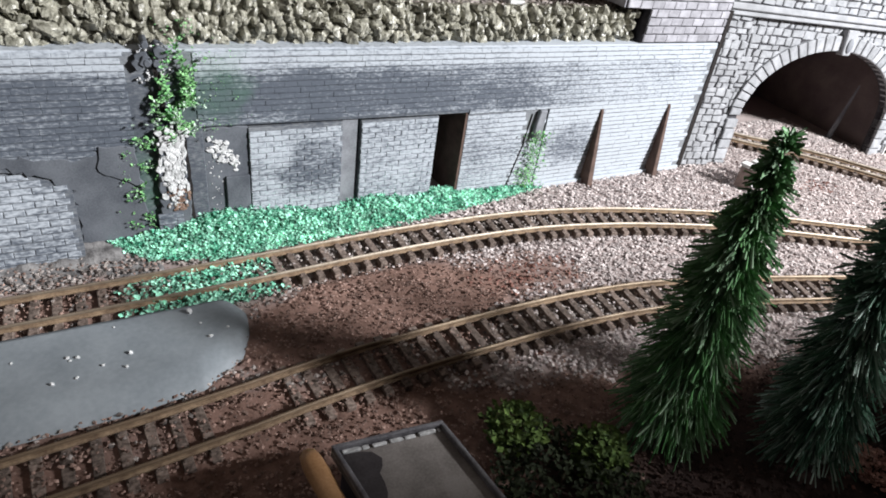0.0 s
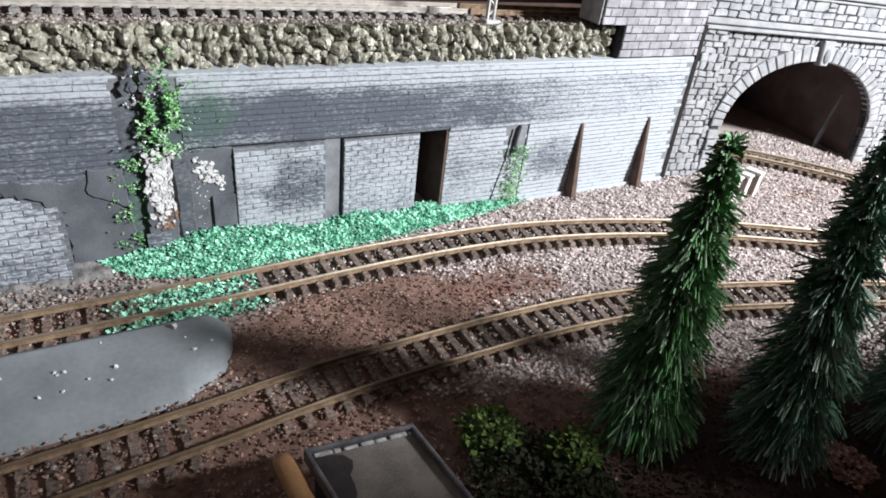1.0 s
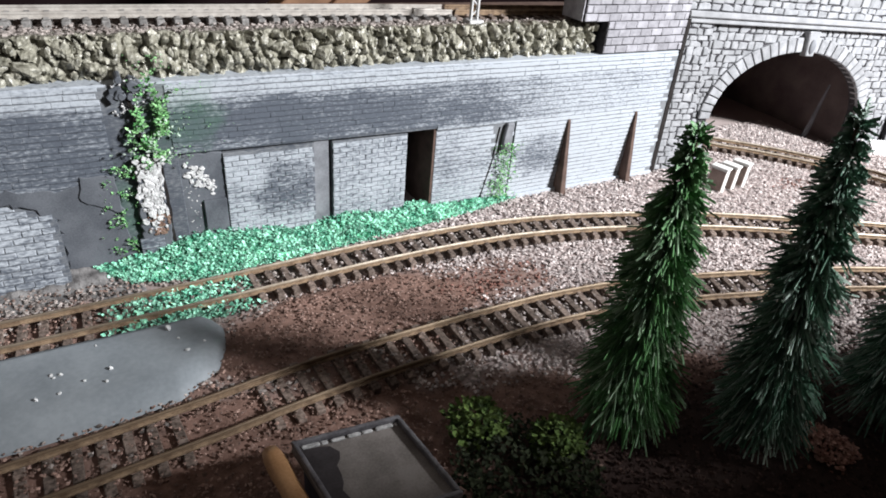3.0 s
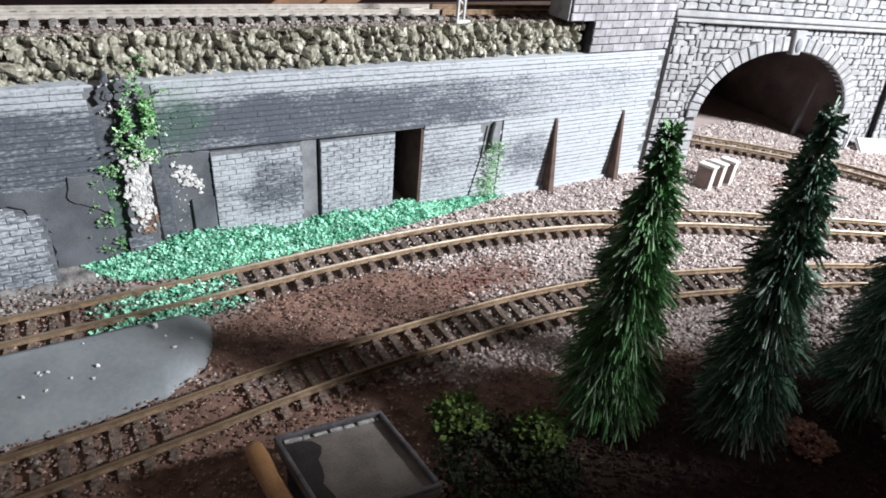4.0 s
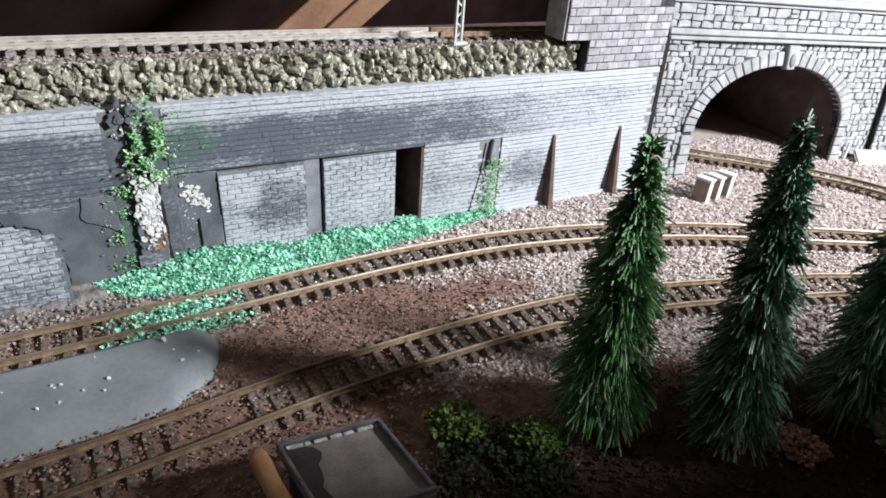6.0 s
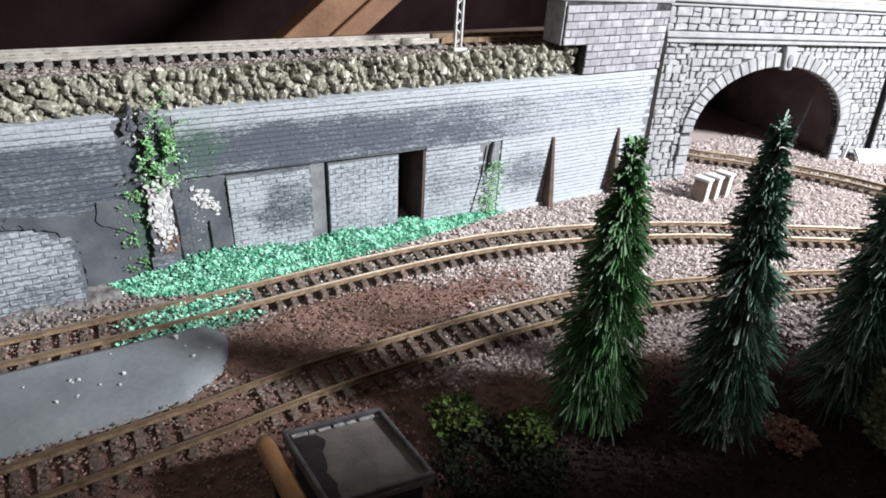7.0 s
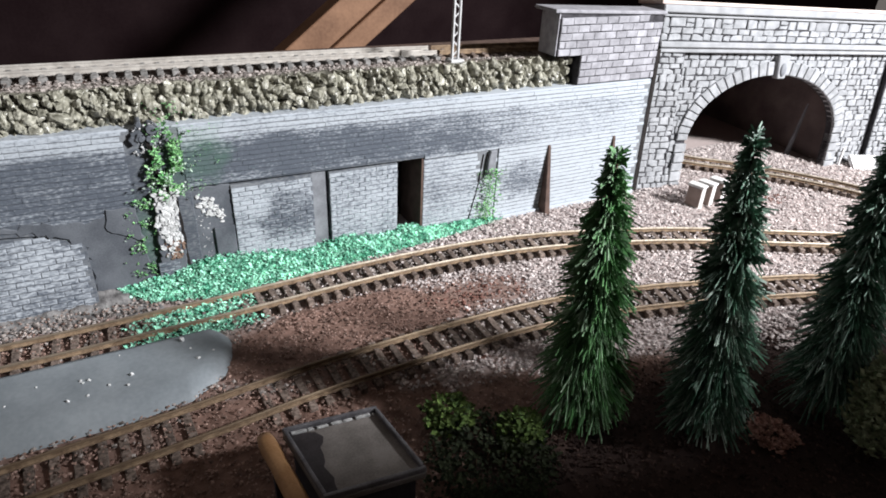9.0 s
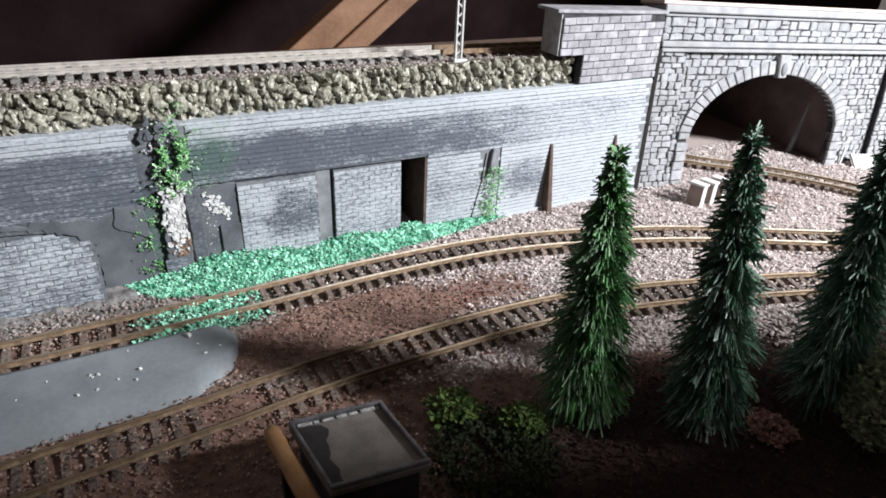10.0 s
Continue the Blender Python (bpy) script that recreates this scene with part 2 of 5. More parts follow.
rust_westwards(M_RAIL_BROWN, (0.135, 0.092, 0.06))


# ---- building helpers ----
def mesh_of(name, verts, faces, mat):
    me = bpy.data.meshes.new(name)
    me.from_pydata([tuple(v) for v in verts], [], faces)
    me.materials.append(mat)
    me.update()
    return me


def solid(bm, name, mat, smooth=False):
    bmesh.ops.recalc_face_normals(bm, faces=bm.faces)
    me = bpy.data.meshes.new(name)
    bm.to_mesh(me)
    bm.free()
    me.materials.append(mat)
    if smooth:
        for p in me.polygons:
            p.use_smooth = True
    return me


def thing(name, at=(0, 0, 0), label="", category="", group="", kind="", m=None):
    ob = new(name)
    ob.empty_display_size = 0.01
    ob.matrix_world = m if m else Matrix.Translation(at)
    return tagged(ob, label, category, group, kind)


def part(name, me, parent, label="", m=None, kind=""):
    """One mesh under a thing or a part, in its parent's frame."""
    ob = new(name, me)
    ob.parent = parent
    if m:
        ob.matrix_local = m
    return tagged(ob, label, kind=kind)


def add_box(bm, x0, x1, y0, y1, z0, z1, bevel=0.0):
    r = bmesh.ops.create_cube(bm, size=1)
    bmesh.ops.transform(bm, verts=r["verts"], matrix=Matrix.Translation(((x0 + x1) / 2, (y0 + y1) / 2, (z0 + z1) / 2)) @ Matrix.Diagonal((x1 - x0, y1 - y0, z1 - z0, 1)))
    if bevel:
        es = list({e for v in r["verts"] for e in v.link_edges})
        bmesh.ops.bevel(bm, geom=es, offset=bevel, segments=2, affect="EDGES", profile=0.5)


def box_mesh(name, x0, x1, y0, y1, z0, z1, mat, bevel=0.0):
    bm = bmesh.new()
    add_box(bm, x0, x1, y0, y1, z0, z1, bevel)
    return solid(bm, name, mat)


def slab_mesh(name, outline, y0, y1, mat, bevel=0.0):
    """An outline in x, z, extruded from y0 to y1."""
    bm = bmesh.new()
    f = bm.faces.new([bm.verts.new((x, y0, z)) for x, z in outline])
    r = bmesh.ops.extrude_face_region(bm, geom=[f])
    vs = [g for g in r["geom"] if isinstance(g, bmesh.types.BMVert)]
    bmesh.ops.translate(bm, verts=vs, vec=(0, y1 - y0, 0))
    if bevel:
        bmesh.ops.bevel(bm, geom=list(bm.edges), offset=bevel, segments=1, affect="EDGES")
    return solid(bm, name, mat)


def jag(outline, step=0.0028, amp=0.0006, seed=1):
    """A broken edge: the outline cut into short, uneven steps."""
    rnd = random.Random(seed)
    out = []
    for (x0, z0), (x1, z1) in zip(outline, outline[1:] + outline[:1]):
        k = max(1, int(math.hypot(x1 - x0, z1 - z0) / step))
        for i in range(k):
            t = i / k
            out.append((x0 + (x1 - x0) * t + rnd.uniform(-amp, amp), z0 + (z1 - z0) * t + rnd.uniform(-amp, amp)))
    return out


def block(verts, faces, corners, y_back, y_front, cham):
    """A chamfered block on the corners (x, z) of one side, added to lists: sides, and a smaller front."""
    b = len(verts)
    cx, cz = sum(c[0] for c in corners) / len(corners), sum(c[1] for c in corners) / len(corners)
    k = len(corners)
    for y, shrink in ((y_back, 0.0), (y_front + cham * 0.7, 0.0), (y_front, cham)):
        for x, z in corners:
            d = max(1e-6, math.hypot(x - cx, z - cz))
            s = max(0.2, 1 - 1.4 * shrink / d)
            verts.append((cx + (x - cx) * s, y, cz + (z - cz) * s))
    for ring in (0, k):
        for i in range(k):
            j = (i + 1) % k
            faces.append((b + ring + i, b + ring + j, b + ring + k + j, b + ring + k + i))
    faces.append(tuple(b + 2 * k + i for i in range(k)))


def lumps(name, places, sizes, mat, rnd, flat=0.6):
    """Many small angular stones in one mesh."""
    n = len(places)
    base = np.array([(1, 0, 0), (-1, 0, 0), (0, 1, 0), (0, -1, 0), (0, 0, 1), (0, 0, -1)], float)
    tri = np.array([(0, 2, 4), (2, 1, 4), (1, 3, 4), (3, 0, 4), (2, 0, 5), (1, 2, 5), (3, 1, 5), (0, 3, 5)])
    q = rnd.normal(size=(n, 4))
    q /= np.linalg.norm(q, axis=1)[:, None]
    w, x, y, z = q.T
    rot = np.stack([np.stack([1 - 2 * (y * y + z * z), 2 * (x * y - z * w), 2 * (x * z + y * w)], -1),
                    np.stack([2 * (x * y + z * w), 1 - 2 * (x * x + z * z), 2 * (y * z - x * w)], -1),
                    np.stack([2 * (x * z - y * w), 2 * (y * z + x * w), 1 - 2 * (x * x + y * y)], -1)], -2)
    v = base[None] * rnd.uniform(0.55, 1.25, (n, 6, 1)) * np.array(sizes)[:, None, None]
    v = np.einsum("nij,nkj->nki", rot, v)
    v[:, :, 2] *= flat
    v += np.array(places)[:, None, :]
    return fast_mesh(name, v.reshape(-1, 3), (tri[None] + 6 * np.arange(n)[:, None, None]).reshape(-1, 3), mat)


def fast_mesh(name, verts, tris, mat):
    me = bpy.data.meshes.new(name)
    me.from_pydata(np.asarray(verts).tolist(), [], np.asarray(tris).tolist())
    me.materials.append(mat)
    me.update()
    return me


def flakes(name, places, sizes, mat, rnd, lift=0.6):
    """Many small leaves or tufts, each a folded, pointed blade, in one mesh."""
    n = len(places)
    a = rnd.uniform(0, 2 * np.pi, n)
    e = rnd.uniform(-0.2, 1.2, n) * lift
    d = np.stack([np.cos(a) * np.cos(e), np.sin(a) * np.cos(e), np.sin(e)], -1)
    s = np.stack([-np.sin(a), np.cos(a), rnd.uniform(-0.6, 0.6, n)], -1)
    up = np.cross(d, s)
    L = np.array(sizes)[:, None]
    p = np.array(places)
    w = rnd.uniform(0.28, 0.5, n)[:, None]
    v = np.stack([p, p + d * L * 0.5 + s * L * w + up * L * 0.12, p + d * L, p + d * L * 0.5 - s * L * w + up * L * 0.12, p + d * L * 0.5 - up * L * 0.25], 1)
    t = np.array([(0, 1, 4), (1, 2, 4), (2, 3, 4), (3, 0, 4), (0, 2, 1), (0, 3, 2)])
    return fast_mesh(name, v.reshape(-1, 3), (t[None] + 5 * np.arange(n)[:, None, None]).reshape(-1, 3), mat)


def smooth_line(points, step):
    """A smooth line through points in the plan, cut into even steps: (x, y, heading)."""
    p = [np.array(q, float) for q in points]
    p = [2 * p[0] - p[1]] + p + [2 * p[-1] - p[-2]]
    fine = []
    for i in range(1, len(p) - 2):
        for t in np.linspace(0, 1, 40, endpoint=False):
            fine.append(0.5 * (2 * p[i] + (p[i + 1] - p[i - 1]) * t + (2 * p[i - 1] - 5 * p[i] + 4 * p[i + 1] - p[i + 2]) * t * t + (3 * p[i] - p[i - 1] - 3 * p[i + 1] + p[i + 2]) * t ** 3))
    fine.append(p[-2])
    fine = np.array(fine)
    run = np.r_[0, np.cumsum(np.linalg.norm(np.diff(fine, axis=0), axis=1))]
    at = np.arange(0, run[-1], step)
    x, y = np.interp(at, run, fine[:, 0]), np.interp(at, run, fine[:, 1])
    h = np.arctan2(np.gradient(y), np.gradient(x))
    return np.stack([x, y, h], 1)

# ---- the room and the baseboard ----
def room():
    tagged(new("wall_north", box_mesh("wall_north", -1.6, 2.1, 0.9, 1.0, -0.8, 1.5, M_BOARD)), "dark boarded wall of the loft room", "wall", kind="structure")
    tagged(new("floor", box_mesh("floor", -1.7, 2.2, -1.7, 1.0, -0.85, -0.8, M_BOARD)), "dark floor of the loft room", "floor", kind="structure")
    # an added, unseen board behind the viewer, its top cut to shade the foreground
    out = [(-0.75, -0.03), (0.95, -0.03), (0.95, 0.14), (0.52, 0.196), (0.42, 0.244), (0.372, 0.272), (0.348, 0.296), (0.326, 0.292), (0.300, 0.260), (0.275, 0.262), (0.240, 0.296), (0.20, 0.314), (0.14, 0.326), (-0.75, 0.334)]
    tagged(new("shade_board", slab_mesh("shade_board", out, -0.462, -0.45, M_BOARD)), "unseen dark board added behind the viewer to shade the foreground", "wall", kind="structure")


def beam():
    """A sloping roof timber behind the layout, of two boards."""
    ob = thing("roof_beam", (0.0, 0.30, 0.0), "sloping brown wooden roof timber behind the layout", "beam")
    d = Vector((0.790, 0, 0.613))
    nrm = Vector((-0.613, 0, 0.790))
    for w0, w1, y in ((-0.0263, -0.0040, 0.0), (-0.0034, 0.0263, 0.006)):
        c = Vector((0.037, 0, 0.074))
        q = [c + d * a + nrm * b for a, b in ((-0.75, w0), (0.9, w0), (0.9, w1), (-0.75, w1))]
        part("board", slab_mesh("board", [(p.x, p.z) for p in q], y, y + 0.03, M_BEAM, 0.001), ob)


room()
beam()


# ---- lines of the tracks, and the ground ----
FAR = [(-0.46, -0.0505), (-0.36, -0.0498), (-0.237, -0.0486), (-0.20, -0.048), (-0.142, -0.0463), (-0.082, -0.0433), (-0.047, -0.0424), (-0.01, -0.0428), (0.029, -0.0454), (0.068, -0.0520), (0.108, -0.0622), (0.161, -0.0800), (0.20, -0.0972), (0.237, -0.1160), (0.293, -0.1446), (0.36, -0.185), (0.44, -0.24)]
NEAR = [(-0.44, -0.152), (-0.33, -0.1435), (-0.235, -0.1365), (-0.17, -0.1315), (-0.137, -0.1278), (-0.11, -0.1255), (-0.083, -0.1245), (-0.055, -0.1238), (-0.022, -0.1236), (0.012, -0.1247), (0.05, -0.1287), (0.089, -0.1370), (0.116, -0.1440), (0.176, -0.1620), (0.21, -0.174), (0.30, -0.212), (0.40, -0.262)]
SIDE = [(0.262, 0.070), (0.29, 0.042), (0.31, 0.020), (0.3285, 0.003), (0.3565, -0.029), (0.382, -0.0665), (0.394, -0.093), (0.41, -0.13), (0.43, -0.19)]


def distance_to(line, x, y):
    return np.min(np.hypot(line[None, :, 0] - x[:, None], line[None, :, 1] - y[:, None]), axis=1)


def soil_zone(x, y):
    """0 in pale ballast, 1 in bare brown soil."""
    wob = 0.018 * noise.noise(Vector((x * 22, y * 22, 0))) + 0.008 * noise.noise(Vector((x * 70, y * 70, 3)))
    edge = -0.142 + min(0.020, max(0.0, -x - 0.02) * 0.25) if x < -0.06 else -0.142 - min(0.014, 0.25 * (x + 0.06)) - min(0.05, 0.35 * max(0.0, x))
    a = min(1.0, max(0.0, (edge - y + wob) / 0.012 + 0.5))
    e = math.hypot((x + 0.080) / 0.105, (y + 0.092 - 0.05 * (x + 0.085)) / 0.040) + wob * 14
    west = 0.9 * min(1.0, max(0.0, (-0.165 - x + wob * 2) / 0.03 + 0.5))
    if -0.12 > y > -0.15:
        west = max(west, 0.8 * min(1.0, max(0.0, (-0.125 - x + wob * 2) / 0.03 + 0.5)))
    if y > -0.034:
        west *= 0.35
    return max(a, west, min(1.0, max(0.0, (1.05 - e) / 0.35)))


def dark_zone(x, y):
    """1 on the darker ground under the firs, 0 on the open ground."""
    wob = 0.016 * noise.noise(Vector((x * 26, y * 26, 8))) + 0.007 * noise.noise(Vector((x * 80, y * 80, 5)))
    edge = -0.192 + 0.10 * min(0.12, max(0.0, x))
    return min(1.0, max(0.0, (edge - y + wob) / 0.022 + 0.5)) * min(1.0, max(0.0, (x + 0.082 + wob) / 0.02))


BEDS = [smooth_line(q, 0.008) for q in (FAR, NEAR, SIDE)]


def track_dip(x, y):
    """How far the ballast lies below the sleepers' tops along the tracks, for arrays of places."""
    d = np.min([distance_to(q, x, y) for q in BEDS], axis=0)
    deep = np.where(d < 0.008, 0.0009, 0.0022) * np.clip((0.0185 - d) / 0.004, 0, 1)
    return deep * np.where(y > -0.105, np.interp(x, [-0.17, -0.12], [0.3, 1.0]), np.interp(x, [-0.10, -0.02], [0.0, 0.9]))


def ground():
    nx, ny = 400, 260
    xs = np.r_[np.linspace(-0.75, -0.40, 30, endpoint=False), np.linspace(-0.40, 0.46, nx - 60, endpoint=False), np.linspace(0.46, 0.95, 30)]
    ys = np.r_[np.linspace(-0.75, -0.27, 30, endpoint=False), np.linspace(-0.27, 0.08, ny - 50, endpoint=False), np.linspace(0.08, 0.25, 20)]
    gx, gy = np.meshgrid(xs, ys)
    dip = np.concatenate([track_dip(gx[j], gy[j]) for j in range(ny)])
    verts = [(x, y, -0.0012 - h + 0.0012 * noise.noise(Vector((x * 30, y * 30, 1)))) for x, y, h in zip(gx.ravel(), gy.ravel(), dip)]
    faces = [(j * nx + i, j * nx + i + 1, (j + 1) * nx + i + 1, (j + 1) * nx + i) for j in range(ny - 1) for i in range(nx - 1)]
    me = mesh_of("ground", verts, faces, M_GROUND)
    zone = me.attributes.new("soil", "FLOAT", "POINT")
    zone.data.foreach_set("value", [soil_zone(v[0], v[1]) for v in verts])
    dark_ground = me.attributes.new("dark_ground", "FLOAT", "POINT")
    dark_ground.data.foreach_set("value", [dark_zone(v[0], v[1]) for v in verts])
    for p in me.polygons:
        p.use_smooth = True
    tagged(new("ground", me), "brown earth-painted baseboard of the layout", "ground", kind="structure")
    part("baseboard_edge", box_mesh("baseboard_edge", -0.75, 0.95, -0.75, 0.25, -0.03, -0.006, M_BROWN), thing("baseboard", label="thick brown board that carries the layout", category="baseboard", kind="structure"))


ground()

# ---- retaining wall ----
TOP = 0.095
ARCH = [(-0.325, 0.030)] + [(-0.266 + 0.059 * math.cos(a), 0.030 + 0.0155 * math.sin(a) ** 0.7) for a in np.linspace(math.pi * 0.93, math.pi * 0.07, 13)] + [(-0.207, 0.030)]


def in_arch(x, z):
    if not -0.325 < x < -0.207:
        return False
    return z < np.interp(x, [p[0] for p in ARCH], [p[1] for p in ARCH])


def bricks(verts, faces, x0, x1, z0, z1, y, h=0.0030, l=0.0068, test=None, rnd=random.Random(3)):
    """Courses of brick between the given lines, proud of y, as loose blocks for one mesh."""
    row = 0
    z = z0
    while z + h * 0.6 < z1:
        x = x0 - (row % 2) * l * 0.5
        top = min(z + h - 0.00058 - rnd.uniform(0, 0.0002), z1)
        while x < x1:
            w = l * rnd.uniform(0.86, 1.14)
            a, b = max(x, x0), min(x + w - 0.00003, x1)
            mid = (a + b) / 2
            if b - a > 0.0015 and not (test and not (test(a, z) and test(b, z) and test(mid, top) and test(a, top) and test(b, top))):
                j = [rnd.uniform(-0.00022, 0.00022) for _ in range(8)]
                block(verts, faces, [(a, z + j[1]), (b, z + j[3]), (b, top + j[5]), (a, top + j[7])], y + 0.0005, y - rnd.uniform(0.00035, 0.00065), 0.00016)
            x += w
        z += h
        row += 1


def piece_bricks(parent, x0, x1, z0, z1, y, h, l, mat, rnd, test=None, name="brick", gap=0.00036, proud=0.0006, cham=0.0003):
    """Courses of brick as pieces of their own that share a few meshes."""
    kinds = []
    for k in range(5):
        v, f = [], []
        j = [rnd.uniform(-0.00018, 0.00018) for _ in range(8)]
        hw, hh = (l - gap * 0.5) / 2, (h - gap * 1.4) / 2
        block(v, f, [(-hw + j[0], -hh + j[1]), (hw + j[2], -hh + j[3]), (hw + j[4], hh + j[5]), (-hw + j[6], hh + j[7])], 0.0006, -proud, cham)
        kinds.append(mesh_of(name, v, f, mat))
    z, row = z0 + h / 2, 0
    while z + h / 2 < z1 + h * 0.3:
        x = x0 - (row % 2) * l * 0.5
        while x < x1:
            a, b = max(x, x0), min(x + l, x1)
            if b - a > l * 0.28 and not (test and not (test(a, z - h / 2) and test(b, z - h / 2) and test(a, z + h / 2) and test(b, z + h / 2))):
                part(name, rnd.choice(kinds), parent, m=Matrix.Translation(((a + b) / 2, y + rnd.uniform(-0.0002, 0.0002), z)) @ Matrix.Diagonal(((b - a - gap) / (l - gap), 1, 1, 1)))
            x += l
        z += h
        row += 1


def retaining_wall():
    rnd = random.Random(11)
    w = thing("retaining_wall", label="long dry-brushed grey brick retaining wall with blocked openings", category="wall", kind="structure")
    bm = bmesh.new()
    for b in ((-0.62, -0.0185, 0.0045, 0.018, -0.004, 0.0945), (0.0, 0.1955, 0.0045, 0.018, -0.004, 0.0945), (-0.0185, 0.0, 0.0045, 0.018, 0.0565, 0.0945)):
        add_box(bm, *b)
    part("core", solid(bm, "core", M_MORTAR), w)
    # facing over the openings, and the pier stretch with the blocked arch
    part("upper_facing", slab_mesh("upper_facing", [(-0.148, 0.0585), (-0.09, 0.0578), (-0.02, 0.0568), (0.06, 0.0568), (0.06, -0.004), (0.2003, -0.004), (0.1962, 0.0945), (-0.148, 0.0945)], -0.002, 0.0045, M_MORTAR, 0.0003), w)
    part("west_facing", slab_mesh("west_facing", [(-0.62, -0.004), (-0.325, -0.004)] + ARCH + [(-0.207, -0.004), (-0.1485, -0.004), (-0.1485, 0.0945), (-0.62, 0.0945)], -0.002, 0.0045, M_MORTAR, 0.0003), w)
    part("coping", box_mesh("coping", -0.62, 0.1958, -0.0020, 0.012, 0.0946, 0.0960, M_BRICK, 0.0004), w)
    # the blocked openings
    p1 = part("blocked_panel", box_mesh("blocked_panel", -0.127, -0.0775, -0.0022, 0.0045, -0.004, 0.0566, M_MORTAR, 0.0004), w)
    piece_bricks(p1, -0.1268, -0.0777, 0.002, 0.0562, -0.0022, 0.0031, 0.0080, M_BRICK, rnd)
    part("plaster_strip", box_mesh("plaster_strip", -0.0775, -0.0685, -0.0004, 0.0045, -0.004, 0.0572, M_GREY_SLAB, 0.0004), w)
    p2 = part("blocked_panel", box_mesh("blocked_panel", -0.0665, -0.0188, -0.0010, 0.0045, -0.004, 0.0556, M_MORTAR, 0.0004), w)
    piece_bricks(p2, -0.0663, -0.019, 0.002, 0.0552, -0.0010, 0.0031, 0.0080, M_BRICK, rnd)
    part("blocked_panel", box_mesh("blocked_panel", 0.0004, 0.0598, -0.0014, 0.0045, -0.004, 0.0562, M_MORTAR, 0.0004), w)
    # a thin black sliver painted as the shade of a leaning crack
    part("crack_shade", slab_mesh("crack_shade", [(0.0370, 0.0), (0.0380, 0.0), (0.0452, 0.0300), (0.0480, 0.0530), (0.0474, 0.0530), (0.0444, 0.0300)], -0.0022, 0.0, M_GAP_SHADE, 0.0001), w)
    part("slab_stub", slab_mesh("slab_stub", [(0.0500, 0.036), (0.0570, 0.046), (0.0575, 0.0555), (0.0520, 0.056), (0.0505, 0.047)], -0.0046, 0.000, M_GREY_SLAB, 0.0006), w)
    fill = part("arch_infill", box_mesh("arch_infill", -0.325, -0.207, 0.0004, 0.0045, -0.006, 0.0455, M_MORTAR), w, m=Matrix.Translation((0, 0, 0.0455)) @ Matrix.Rotation(radians(-14), 4, "X") @ Matrix.Translation((0, 0, -0.0455)))
    piece_bricks(fill, -0.325, -0.2085, -0.0032, 0.0455, 0.0004, 0.0032, 0.0082, M_BRICK, rnd, in_arch)
    # door hole with its deep brown jambs
    bm = bmesh.new()
    for b in ((-0.0225, 0.004, 0.034, 0.038, -0.004, 0.060), (-0.0225, -0.0186, 0.0181, 0.0339, -0.004, 0.060), (-0.0185, 0.0, 0.0181, 0.0339, 0.0566, 0.060)):
        add_box(bm, *b)
    # lining coloured near-black in place of the doorway's own shade
    part("hole_lining", solid(bm, "hole_lining", M_GAP_SHADE), w, "near-black lining painting the shade inside the open doorway")
    part("door_jamb", box_mesh("door_jamb", -0.0012, 0.0003, -0.0016, 0.033, -0.004, 0.0563, M_BROWN), w, "dark brown timber jamb")
    part("base_kerb", box_mesh("base_kerb", 0.0600, 0.1985, -0.0048, -0.0026, -0.003, 0.0024, M_BRICK, 0.0004), w)
    # a flush black strip paints the shade of the gap beside the portal
    part("gap_strip", slab_mesh("gap_strip", [(0.2004, -0.004), (0.2048, -0.004), (0.1992, 0.1180), (0.1956, 0.1180)], -0.0024, 0.0175, M_GAP_SHADE), w, "black strip painting the shade of a gap beside the portal")
    # joined brickwork of the wide stretches
    v, f = [], []
    bricks(v, f, -0.46, -0.178, 0.0, 0.0952, -0.002, test=lambda x, z: not in_arch(x, z) and not in_arch(x, z - 0.004) and not (-0.214 < x < -0.17 and z < 0.047 + 0.25 * (x + 0.19)))
    bricks(v, f, -0.150, 0.1990, 0.0592, 0.0952, -0.002, test=lambda x, z: x < 0.2000 - 0.042 * z)
    bricks(v, f, 0.0006, 0.0596, 0.001, 0.056, -0.0014, test=lambda x, z: not 0.048 < x < 0.058 or z < 0.034)
    bricks(v, f, 0.0006, 0.0602, 0.0562, 0.0592, -0.002)
    bricks(v, f, 0.0602, 0.2125, 0.0022, 0.0592, -0.002, test=lambda x, z: x < 0.2000 - 0.042 * z)
    part("brickwork", mesh_of("brickwork", v, f, M_BRICK), w, kind="stuff")
    # smooth dark render beside the blocked arch, and its cracks
    out = [(-0.2075, -0.003), (-0.2075, 0.032), (-0.216, 0.0405), (-0.24, 0.0465), (-0.27, 0.0480), (-0.27, 0.0505), (-0.225, 0.0500), (-0.200, 0.047), (-0.186, 0.050), (-0.178, 0.045), (-0.1765, 0.02), (-0.180, -0.003)]
    part("smooth_render", slab_mesh("smooth_render", jag(out, 0.003, 0.0018), -0.0026, -0.0018, M_SOOT, 0.0004), w, "smooth dark grey render, cracked")
    part("raised_render", slab_mesh("raised_render", jag([(-0.1955, 0.040), (-0.1935, 0.0530), (-0.1785, 0.0515), (-0.178, 0.030)], seed=2), -0.0034, -0.0024, M_SOOT, 0.0003), w, "raised flake of dark render")
    part("dark_patch", slab_mesh("dark_patch", jag([(-0.1540, -0.003), (-0.1540, 0.0570), (-0.1272, 0.0575), (-0.1272, -0.003)], seed=3), -0.0014, 0.0040, M_SOOT, 0.0005), w)
    part("patch_step", box_mesh("patch_step", -0.1392, -0.1274, -0.0030, 0.003, -0.003, 0.031, M_SOOT, 0.0004), w)
    return w


retaining_wall()


